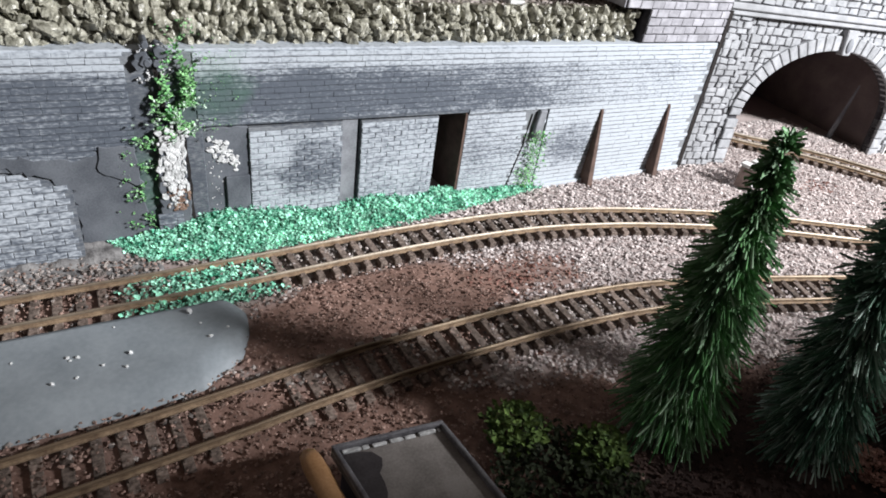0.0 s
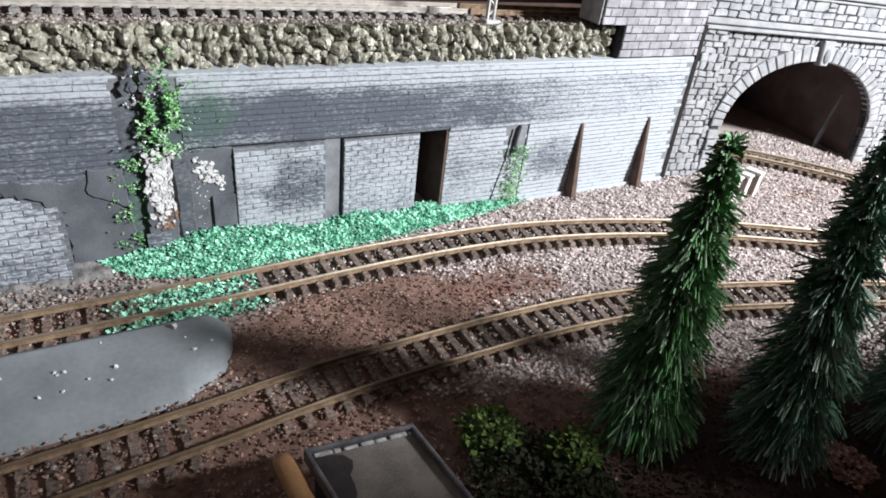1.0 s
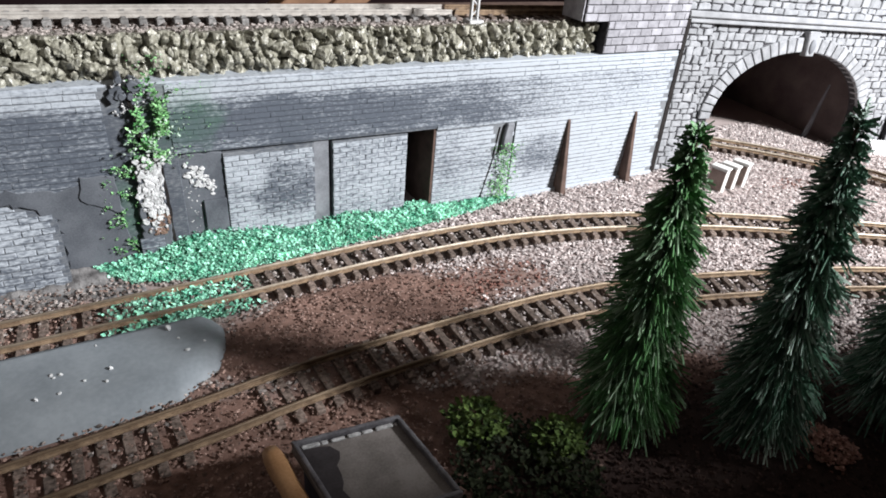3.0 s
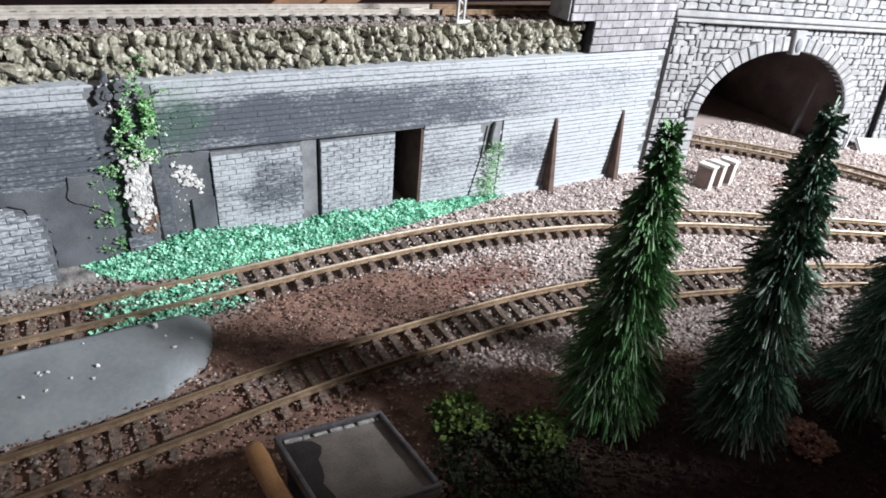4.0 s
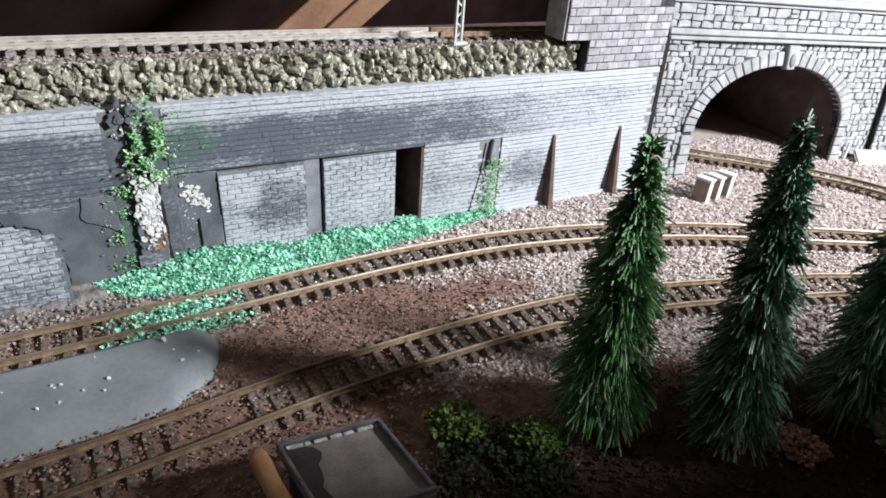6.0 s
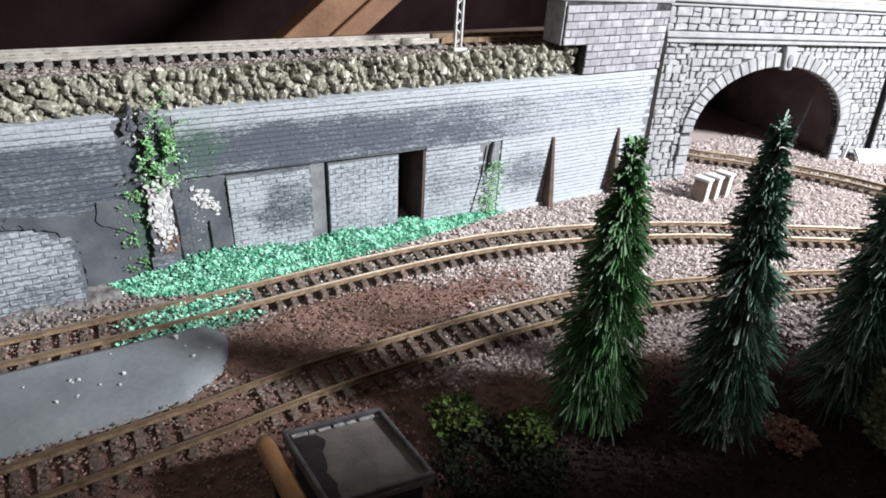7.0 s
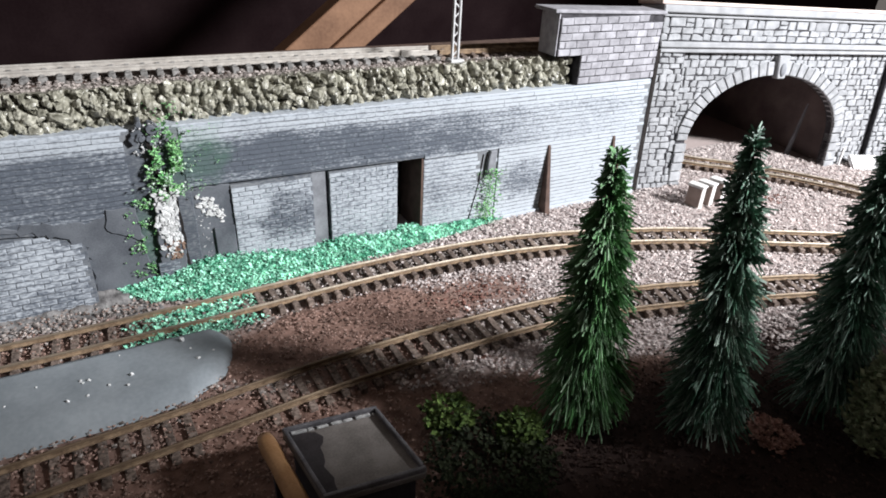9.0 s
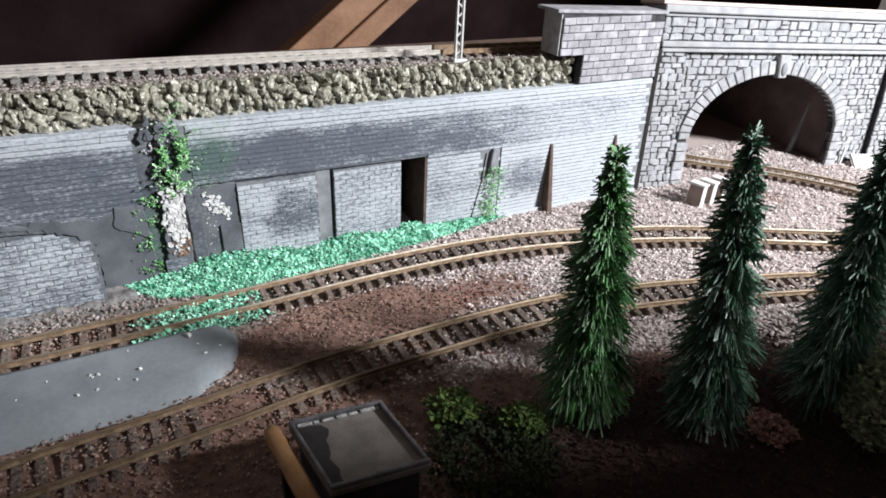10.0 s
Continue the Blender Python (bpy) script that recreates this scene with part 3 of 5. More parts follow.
def chip(v, f, rnd, x, z, r, tall, y, depth):
    """One flat, ragged flake of plaster, added to lists."""
    turn = rnd.uniform(0, 3.1)
    k = rnd.choice((5, 6, 7))
    c = [(x + r * math.cos(a + turn) * rnd.uniform(0.45, 1.2), z + tall * r * math.sin(a + turn) * rnd.uniform(0.45, 1.2)) for a in np.linspace(0, 2 * math.pi, k + 1)[:-1]]
    block(v, f, c, y, y - depth, 0.00018)


def crumbling_pier():
    """A broken pilaster: pale plaster flaking off dark brick, a brown bare patch, a brick foot, cracks."""
    rnd = random.Random(5)
    ob = thing("broken_pier", (-0.1625, -0.002, 0.0), "crumbling pier with flaking white plaster on the brick wall", "pier")
    part("shaft", slab_mesh("shaft", jag([(-0.0100, -0.003), (-0.0085, 0.020), (-0.0062, 0.057), (0.0040, 0.0575), (0.0050, 0.048), (0.0052, 0.012), (0.0015, -0.003)], 0.0025, 0.0009), -0.0030, 0.001, M_SOOT, 0.0005), ob)
    v, f = [], []
    for i in range(430):
        t = rnd.random() ** 0.8
        z = 0.019 + 0.038 * t
        x = -0.0022 + rnd.gauss(0, 0.0027) + 0.0025 * t
        if abs(x + 0.0015) > 0.0062 or (z < 0.029 and rnd.random() < 0.6):
            continue
        chip(v, f, rnd, x, z, rnd.uniform(0.0004, 0.0015), rnd.uniform(0.8, 2.6), -0.0028, rnd.uniform(0.0003, 0.0014))
    for i in range(26):  # the lumps of its capital
        chip(v, f, rnd, rnd.uniform(-0.006, 0.007), rnd.gauss(0.0585, 0.0016), rnd.uniform(0.0008, 0.0019), rnd.uniform(0.5, 1.0), -0.0028, rnd.uniform(0.0012, 0.0028))
    for i in range(75):  # a torn strip on the dark patch beside it
        u = rnd.random()
        x, z = 0.0165 + 0.013 * u + rnd.gauss(0, 0.0012), 0.0500 - 0.012 * u + rnd.gauss(0, 0.0026)
        chip(v, f, rnd, x, z, rnd.uniform(0.0004, 0.0017), rnd.uniform(0.4, 1.3), 0.0006, rnd.uniform(0.0003, 0.0010))
    for i in range(60):
        chip(v, f, rnd, rnd.uniform(0.007, 0.022), rnd.uniform(0.010, 0.050), rnd.uniform(0.0002, 0.0006), rnd.uniform(0.5, 1.4), 0.0006, rnd.uniform(0.0002, 0.0005))
    for i in range(60):
        chip(v, f, rnd, rnd.gauss(-0.004, 0.0035), rnd.uniform(0.082, 0.099), rnd.uniform(0.0003, 0.0009), rnd.uniform(0.5, 1.4), -0.0006, rnd.uniform(0.0004, 0.0014))
    part("plaster", mesh_of("plaster", v, f, M_FLAKE), ob, "flaking white plaster", kind="stuff")
    v, f = [], []
    for i in range(60):
        chip(v, f, rnd, rnd.gauss(0.0005, 0.0018), rnd.uniform(0.017, 0.029), rnd.uniform(0.0005, 0.0013), rnd.uniform(0.8, 1.8), -0.0028, rnd.uniform(0.0003, 0.0010))
    part("bare_patch", mesh_of("bare_patch", v, f, M_BARE), ob, "bare brown patch under the plaster", kind="stuff")
    v, f = [], []
    bricks(v, f, -0.0105, 0.001, -0.001, 0.0175, -0.0030, h=0.0034, l=0.006)
    part("brick_foot", mesh_of("brick_foot", v, f, M_BRICK), ob)
    # black slivers on the face paint the shade inside two cracks
    part("crack", slab_mesh("crack", jag([(0.0050, 0.004), (0.0064, 0.004), (0.0068, 0.030), (0.0060, 0.0555), (0.0050, 0.0555), (0.0054, 0.030)], 0.003, 0.0004, 4), -0.0022, 0.0, M_GAP_SHADE), ob, "black sliver for the shade in a crack beside the pier")
    part("crack", slab_mesh("crack", jag([(-0.0030, 0.068), (-0.0008, 0.068), (-0.0012, 0.082), (-0.0035, 0.0915), (-0.0052, 0.0915), (-0.0028, 0.080)], 0.003, 0.0004, 5), -0.0022, 0.0, M_GAP_SHADE), ob, "black sliver for the shade in a crack in the broken head")
    for k in range(9):
        x, z = rnd.uniform(-0.011, 0.001), rnd.uniform(0.0895, 0.0990)
        r = rnd.uniform(0.0016, 0.0032)
        part("broken_head", slab_mesh("broken_head", [(x + r * math.cos(a) * rnd.uniform(0.6, 1.2), z + r * math.sin(a) * rnd.uniform(0.6, 1.2)) for a in np.linspace(0, 2 * math.pi, 8)[:-1]], -0.0022 - rnd.uniform(0, 0.0026), 0.0065, M_SOOT, 0.0004), ob)


crumbling_pier()


def fin(x, top):
    """A tapering buttress: deep at its foot, running out to nothing."""
    ob = thing("wall_fin", (x, -0.002, 0.0), "tapering buttress fin on the brick wall, coloured dark brown for its shaded side", "buttress", "fins on the wall")
    bm = bmesh.new()
    q = [(-0.0032, 0, -0.003), (0.0032, 0, -0.003), (0.0026, -0.0095, -0.003), (-0.0030, -0.0105, -0.003), (-0.0010, 0, top), (0.0014, 0, top), (0.0012, -0.0016, top - 0.0025), (-0.0010, -0.0016, top - 0.0025)]
    vs = [bm.verts.new(p) for p in q]
    for a in ((0, 1, 2, 3), (4, 7, 6, 5), (0, 4, 5, 1), (1, 5, 6, 2), (2, 6, 7, 3), (3, 7, 4, 0)):
        bm.faces.new([vs[i] for i in a])
    bmesh.ops.bevel(bm, geom=list(bm.edges), offset=0.0003, segments=1, affect="EDGES")
    # the whole blade takes the dark brown of its shaded side
    part("blade", solid(bm, "blade", M_BROWN), ob)


fin(0.1045, 0.0545)
fin(0.1675, 0.0545)


# ---- rock course over the wall, upper deck ----
def rock_course():
    rnd = random.Random(21)
    ob = thing("rock_course", (0, 0, 0.095), "course of rough olive-grey rock castings on top of the wall", "rock wall")
    # fused lumps, as cast
    nx, nz = 560, 16
    v = []
    for i in range(nx):
        for j in range(nz):
            x, z = -0.52 + 0.640 * i / (nx - 1), 0.0208 * j / (nz - 1)
            top = 0.0016 * noise.noise(Vector((x * 120, 7, 0)))
            q = Vector((x * 165 + 0.5 * noise.noise(Vector((x * 90, z * 90, 4))), z * 150 + 0.5 * noise.noise(Vector((x * 90, z * 90, 9))), 0))
            d = noise.voronoi(q)[0]
            lump = math.sqrt(max(0.0, 1 - (d[0] / 0.85) ** 2)) * min(1.0, (d[1] - d[0]) * 3.5 + 0.1)
            y = 0.0095 - 0.0062 * lump - 0.0016 * noise.noise(Vector((x * 420, z * 420, 2))) + 0.006 * max(0.0, z / 0.0208 - 0.7) ** 1.5
            v.append((x, y, z + (top if j > nz - 5 else 0.0)))
    f = [(i * nz + j, (i + 1) * nz + j, (i + 1) * nz + j + 1, i * nz + j + 1) for i in range(nx - 1) for j in range(nz - 1)]
    b = len(v)
    for i in range(nx):
        x = -0.52 + 0.640 * i / (nx - 1)
        v += [(x, 0.026, 0.0), (x, 0.026, 0.0185)]
    f += [(b + 2 * i, b + 2 * i + 1, b + 2 * i + 3, b + 2 * i + 2) for i in range(nx - 1)]
    f += [(i * nz + nz - 1, (i + 1) * nz + nz - 1, b + 2 * i + 3, b + 2 * i + 1) for i in range(nx - 1)]
    f += [tuple(range(nz)) + (b + 1, b), tuple(range((nx - 1) * nz, nx * nz)) + (b + 2 * nx - 1, b + 2 * nx - 2)]
    part("bed", mesh_of("bed", v, f, M_ROCK_BED), ob)
    # single stones that stand proud of the casting
    kinds = []
    for k in range(10):
        bm = bmesh.new()
        bmesh.ops.create_icosphere(bm, subdivisions=2, radius=1.0)
        for v in bm.verts:
            n1 = noise.noise(v.co * 1.3 + Vector((k * 7.1, 0, 0)))
            n2 = noise.noise(v.co * 3.1 + Vector((0, k * 3.7, 0)))
            v.co *= 1 + 0.42 * n1 + 0.32 * n2
        kinds.append(solid(bm, "rock", M_ROCK))
    for k in range(270):
        x, z = rnd.uniform(-0.36, 0.1165), rnd.uniform(0.0005, 0.0195)
        s = rnd.uniform(0.0014, 0.0030) * (1.35 if rnd.random() < 0.22 else 1.0)
        part("rock", rnd.choice(kinds), ob, m=Matrix.Translation((x, 0.0058 + 0.10 * z + rnd.uniform(-0.0012, 0.0016), z)) @ Euler((rnd.uniform(-0.5, 0.5), rnd.gauss(0, 0.6), rnd.uniform(0, 6.3))).to_matrix().to_4x4() @ Matrix.Diagonal((s * rnd.uniform(0.7, 1.2), s * 0.75, s * rnd.uniform(0.8, 1.7), 1)))


rock_course()


def upper_deck():
    ob = thing("upper_deck", (0, 0, 0), "narrow brown board that carries the upper track", "deck", kind="structure")
    part("board", box_mesh("board", -0.62, 0.60, 0.0265, 0.105, 0.098, 0.1098, M_BROWN, 0.0006), ob)
    rnd = np.random.default_rng(8)
    n = 5200
    x, y = rnd.uniform(-0.45, 0.115, n), rnd.uniform(0.012, 0.08, n)
    keep = rnd.random(n) < np.where(y < 0.04, 1.0, 0.6)
    p = np.stack([x, y, np.where(y > 0.047, 0.1104, np.where(y < 0.028, 0.1152 - 0.09 * np.clip(y - 0.012, 0, 1), 0.1116))], 1)[keep]
    part("ballast", lumps("ballast", p, rnd.uniform(0.0008, 0.0019, len(p)), M_BALLAST_GREY, rnd), ob, kind="stuff")


upper_deck()


# ---- tracks ----
def track(points, gauge, z, label, rail_mat, foot_mat, sleeper_pitch=0.0086, sleeper=0.0305, buried=None, sink=None, wood=None):
    ob = thing("track", (0, 0, z), label, "track", "tracks")
    rnd = random.Random(len(points))
    line = smooth_line(points, 0.006)
    for side in (1, -1):
        prof = [(-0.0011, 0.0017), (0.0011, 0.0017), (0.0011, 0.0022), (0.0003, 0.0025), (0.0003, 0.0036), (0.0006, 0.0039), (0.0006, 0.0046), (0.0003, 0.0049), (-0.0003, 0.0049), (-0.0006, 0.0046), (-0.0006, 0.0039), (-0.0003, 0.0036), (-0.0003, 0.0025), (-0.0011, 0.0022)]
        k = len(prof)
        v, f = [], []
        for i, (x, y, h) in enumerate(line):
            nx_, ny_ = -math.sin(h), math.cos(h)
            for o, zz in prof:
                c = side * gauge / 2 + o
                v.append((x + nx_ * c, y + ny_ * c, zz))
            if i:
                b = (i - 1) * k
                f += [(b + j, b + (j + 1) % k, b + k + (j + 1) % k, b + k + j) for j in range(k)]
        f += [tuple(range(k)), tuple(range(len(v) - k, len(v)))]
        me = mesh_of("rail", v, f, rail_mat)
        bm = bmesh.new()
        bm.from_mesh(me)
        bmesh.ops.recalc_face_normals(bm, faces=bm.faces)
        bm.to_mesh(me)
        bm.free()
        me.materials.append(foot_mat)
        for i, p in enumerate(me.polygons):
            if i % k in (0, 1, 2, 3, 4, 10, 11, 12, 13):
                p.material_index = 1
        part("rail", me, ob, "worn brassy rail with a rusted web")
    kinds = []
    for q in range(4):
        bm = bmesh.new()
        j = rnd.uniform(-0.0002, 0.0002)
        add_box(bm, -0.0019 + j, 0.0019 + j, -sleeper / 2 + 2 * j, sleeper / 2 + 3 * j, -0.0040, 0.0017, 0.00035)
        for s in (1, -1):
            for o in (-0.0016, 0.0016):
                add_box(bm, -0.0011, 0.0011, s * gauge / 2 + o - 0.0005, s * gauge / 2 + o + 0.0005, 0.0016, 0.0025)
        kinds.append(solid(bm, "sleeper", wood or M_SLEEPER))
    for x, y, h in smooth_line(points, sleeper_pitch):
        if buried and buried(x, y):
            continue
        part("sleeper", rnd.choice(kinds), ob, m=Matrix.Translation((x, y, rnd.uniform(-0.0002, 0.0001) - (sink(x, y) if sink else 0.0))) @ Matrix.Rotation(h + rnd.uniform(-0.02, 0.02), 4, "Z"))
    return ob


track(FAR, 0.0185, 0.0, "curving double-railed track with pale brassy rails", M_RAIL, M_RAIL_OLD, sink=lambda x, y: 0.0006 * min(1.0, max(0.0, (-0.12 - x) / 0.03)))
track(NEAR, 0.0205, 0.0, "curving track with rusty brown rails sunk in soil", M_RAIL_BROWN, M_RAIL_OLD, sleeper=0.032, buried=lambda x, y: -0.169 < x < -0.147, sink=lambda x, y: 0.0011 * min(1.0, max(0.0, (-0.10 - x) / 0.03)))
track(SIDE, 0.0165, 0.0, "brown track that runs into the tunnel", M_RAIL, M_RAIL_OLD, 0.0080, 0.028)
track([(-0.46, 0.064), (-0.2, 0.0625), (-0.04, 0.0585), (0.032, 0.0540)], 0.0165, 0.1118, "dusty grey track on the upper deck", M_RAIL_GREY, M_RAIL_GREY, wood=M_SLEEPER_GREY)
# rails past x 0.034 coloured darker to stand in for the block wall's shadow
track([(0.034, 0.0538), (0.06, 0.052), (0.20, 0.042), (0.34, 0.034)], 0.0165, 0.1118, "brown track behind the block wall, darkened for the wall's shadow", M_RAIL_OLD, M_RAIL_OLD)


SLAB_X = [-0.46, -0.1971, -0.1709, -0.1537, -0.1480, -0.1465]
SLAB_NEAR = [-0.1180, -0.1165, -0.1132, -0.1010, -0.0870, -0.0760]


def slab_height(x, y):
    """The paving is a flat sheet that rounds off towards its near side and its end."""
    d = min((y - np.interp(x, SLAB_X, SLAB_NEAR)) / 0.016, (-0.1465 - x) / 0.012, 1.0)
    d = max(0.0, d)
    return 0.0056 * (1 - (1 - d) ** 2.2)


def ballast():
    rnd = np.random.default_rng(4)
    n = 120000
    x, y = rnd.uniform(-0.42, 0.52, n), rnd.uniform(-0.30, 0.0, n)
    inside = rnd.random(n) < 0.05
    x, y = np.where(inside, rnd.uniform(0.25, 0.42, n), x), np.where(inside, rnd.uniform(0.0, 0.06, n), y)
    d = np.concatenate([np.min([distance_to(q, x[i:i + 4000], y[i:i + 4000]) for q in BEDS], axis=0) for i in range(0, n, 4000)])
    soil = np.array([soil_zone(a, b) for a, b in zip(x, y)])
    slab = (x < -0.151) & (y < -0.066) & (y > np.interp(x, SLAB_X, SLAB_NEAR) + 0.003)
    pick = rnd.random(n)
    red = np.zeros(n)
    for cx, cy, rx, ry in ((-0.003, -0.087, 0.040, 0.017), (0.300, -0.060, 0.022, 0.013), (0.061, -0.246, 0.016, 0.012), (-0.03, -0.142, 0.006, 0.005)):
        red = np.maximum(red, 1.0 - ((x - cx) / rx) ** 2 - ((y - cy) / ry) ** 2)
    z = rnd.uniform(-0.0008, 0.0006, n) - np.concatenate([track_dip(x[i:i + 4000], y[i:i + 4000]) for i in range(0, n, 4000)])
    z += np.where((d < 0.0078) & (rnd.random(n) < 0.6), rnd.uniform(0.0006, 0.0024, n), 0.0)
    hold = (~slab) & ((x < 0.22) | (y > 0.0) | (rnd.random(n) < 0.7)) & (rnd.random(n) < np.where(d < 0.006, 0.8, 1.0)) & ~((soil > 0.6) & (pick < 0.3))
    is_red = (red * 0.62 > rnd.random(n)) & hold
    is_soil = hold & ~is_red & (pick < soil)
    shade = is_soil & (np.array([dark_zone(a, b) for a, b in zip(x, y)]) > rnd.random(n))
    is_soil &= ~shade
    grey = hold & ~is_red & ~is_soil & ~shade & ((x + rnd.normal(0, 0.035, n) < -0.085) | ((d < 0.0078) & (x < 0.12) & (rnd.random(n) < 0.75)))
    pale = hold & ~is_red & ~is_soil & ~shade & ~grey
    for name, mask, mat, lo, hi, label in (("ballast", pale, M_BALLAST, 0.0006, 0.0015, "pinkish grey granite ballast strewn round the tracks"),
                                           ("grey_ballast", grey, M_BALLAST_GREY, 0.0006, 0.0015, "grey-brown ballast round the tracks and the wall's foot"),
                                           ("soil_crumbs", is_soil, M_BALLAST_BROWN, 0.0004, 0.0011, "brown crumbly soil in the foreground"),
                                           ("forest_litter", shade, M_DARK_CRUMB, 0.0005, 0.0013, "dark brown crumbs under the firs"),
                                           ("rust_crumbs", is_red, M_RUST_SOIL, 0.0006, 0.0014, "rust-red crumbs scattered on the ground")):
        p = np.stack([x, y, z], 1)[mask]
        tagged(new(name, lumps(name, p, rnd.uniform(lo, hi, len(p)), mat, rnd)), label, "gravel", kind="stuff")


ballast()


# ---- platform ----
def platform():
    rnd = random.Random(9)
    ob = thing("platform", (0, 0, 0), "smooth grey concrete platform between the tracks, dotted with white chips", "platform")
    xs = list(np.linspace(-0.46, -0.19, 50)) + list(np.linspace(-0.188, -0.1466, 40))
    ny = 26
    v = []
    for x in xs:
        near, far = float(np.interp(x, SLAB_X, SLAB_NEAR)), -0.0672 - 0.0065 * max(0.0, (x + 0.158) / 0.0115) ** 2
        v.append((x, far + 0.0004, -0.002))
        for j in range(ny):
            y = far + (near - far) * j / (ny - 1)
            v.append((x, y, slab_height(x, y) + 0.00025 * noise.noise(Vector((x * 60, y * 60, 0))) - 0.0006))
    k = ny + 1
    f = [(i * k + j, i * k + j + 1, (i + 1) * k + j + 1, (i + 1) * k + j) for i in range(len(xs) - 1) for j in range(ny)]
    me = mesh_of("slab", v, f, M_CONCRETE)
    for q in me.polygons:
        q.use_smooth = True
    part("slab", me, ob)
    kinds = []
    for k in range(3):
        bm = bmesh.new()
        bmesh.ops.create_icosphere(bm, subdivisions=1, radius=1)
        for v in bm.verts:
            v.co *= 1 + 0.4 * noise.noise(v.co * 2 + Vector((k * 5, 0, 0)))
        kinds.append(solid(bm, "white_chip", M_CHIP))
    spots = [(-0.1697, -0.0718, 1.5), (-0.1641, -0.0896, 0.85), (-0.1565, -0.0859, 0.5), (-0.1666, -0.080, 0.5), (-0.1939, -0.0896, 0.8), (-0.2154, -0.0852, 0.7), (-0.2119, -0.0860, 0.7), (-0.2146, -0.0869, 0.5), (-0.2038, -0.0932, 0.6), (-0.2126, -0.0971, 0.6), (-0.2204, -0.0976, 0.8), (-0.2334, -0.0817, 0.5), (-0.1988, -0.0722, 0.4), (-0.1960, -0.0968, 0.7), (-0.245, -0.090, 0.5)]
    for x, y, s in spots:
        s *= 0.0011
        c = new("stone_chip", rnd.choice(kinds))
        c.matrix_world = Matrix.Translation((x, y, slab_height(x, y) - 0.0006 + s * 0.4)) @ Euler((rnd.random() * 6, rnd.random() * 6, 0)).to_matrix().to_4x4() @ Matrix.Diagonal((s * 1.3, s, s * 0.8, 1))
        tagged(c, "small white stone chip lying on the concrete platform", "stone", "chips on the platform")


platform()


# ---- tunnel portal ----
def portal_pose():
    yaw, lean, roll = radians(-6.5), radians(7.0), radians(2.2)
    x, y, z = Vector((math.cos(yaw), math.sin(yaw), 0)), Vector((-math.sin(yaw), math.cos(yaw), 0)), Vector((0, 0, 1))
    y2, z2 = math.cos(lean) * y - math.sin(lean) * z, math.cos(lean) * z + math.sin(lean) * y
    x3, z3 = math.cos(roll) * x - math.sin(roll) * z2, math.cos(roll) * z2 + math.sin(roll) * x
    m = Matrix((x3, y2, z3)).transposed().to_4x4()
    return Matrix.Translation((0.2160, 0.001, 0.0)) @ m


PC, PA, PS, PR = 0.1252, 0.0885, 0.040, 0.0548  # arch: centre, half width, springing, rise


def arch_point(a, extra=0.0):
    return PC + (PA + extra) * math.cos(a), PS + (PR + extra) * math.sin(a)


def in_portal_arch(x, z, extra):
    if z < PS:
        return abs(x - PC) < PA + extra
    return ((x - PC) / (PA + extra)) ** 2 + ((z - PS) / (PR + extra)) ** 2 < 1


def rubble(parent, x0, x1, z0, z1, y, rnd, test=None, tall=(0.0036, 0.0066), wide=(0.0055, 0.0135), proud=0.0012):
    """Irregular squared rubble: each stone a piece, in uneven courses."""
    z = z0
    while z < z1 - 0.002:
        h = min(rnd.uniform(*tall), z1 - z)
        if z1 - z - h < 0.003:
            h = z1 - z
        x = x0 - rnd.uniform(0, 0.004)
        while x < x1:
            w = rnd.uniform(*wide)
            a, b = max(x, x0), min(x + w, x1)
            if b - a > 0.003:
                rows = [(z, z + h)] if rnd.random() < 0.72 or h < 0.0065 else [(z, z + h * 0.48), (z + h * 0.48, z + h)]
                for lo, hi in rows:
                    g = 0.00028
                    j = [rnd.uniform(-0.0011, 0.0011) for _ in range(8)]
                    c = [(a + g + max(0, j[0]), lo + g + j[1] * 0.6), (b - g + min(0, j[2]), lo + g + j[3] * 0.6), (b - g + min(0, j[4]), hi - g + j[5] * 0.6), (a + g + max(0, j[6]), hi - g + j[7] * 0.6)]
                    if rnd.random() < 0.3:
                        c.insert(3, ((a + b) / 2, hi - g + rnd.uniform(-0.0004, 0.0007)))
                    if rnd.random() < 0.45:
                        k = rnd.randrange(len(c))
                        p, q, r = c[k - 1], c[k], c[(k + 1) % len(c)]
                        u, w_ = rnd.uniform(0.15, 0.4), rnd.uniform(0.2, 0.5)
                        c[k:k + 1] = [(q[0] + (p[0] - q[0]) * u, q[1] + (p[1] - q[1]) * u), (q[0] + (r[0] - q[0]) * w_, q[1] + (r[1] - q[1]) * w_)]
                    if test and not all(test(px, pz) for px, pz in c + [((a + b) / 2, (lo + hi) / 2)]):
                        continue
                    v, f = [], []
                    block(v, f, c, y + 0.0004, y - proud * rnd.uniform(0.6, 1.2), 0.0006)
                    part("stone", mesh_of("stone", v, f, M_STONE), parent)
            x += w
        z += h


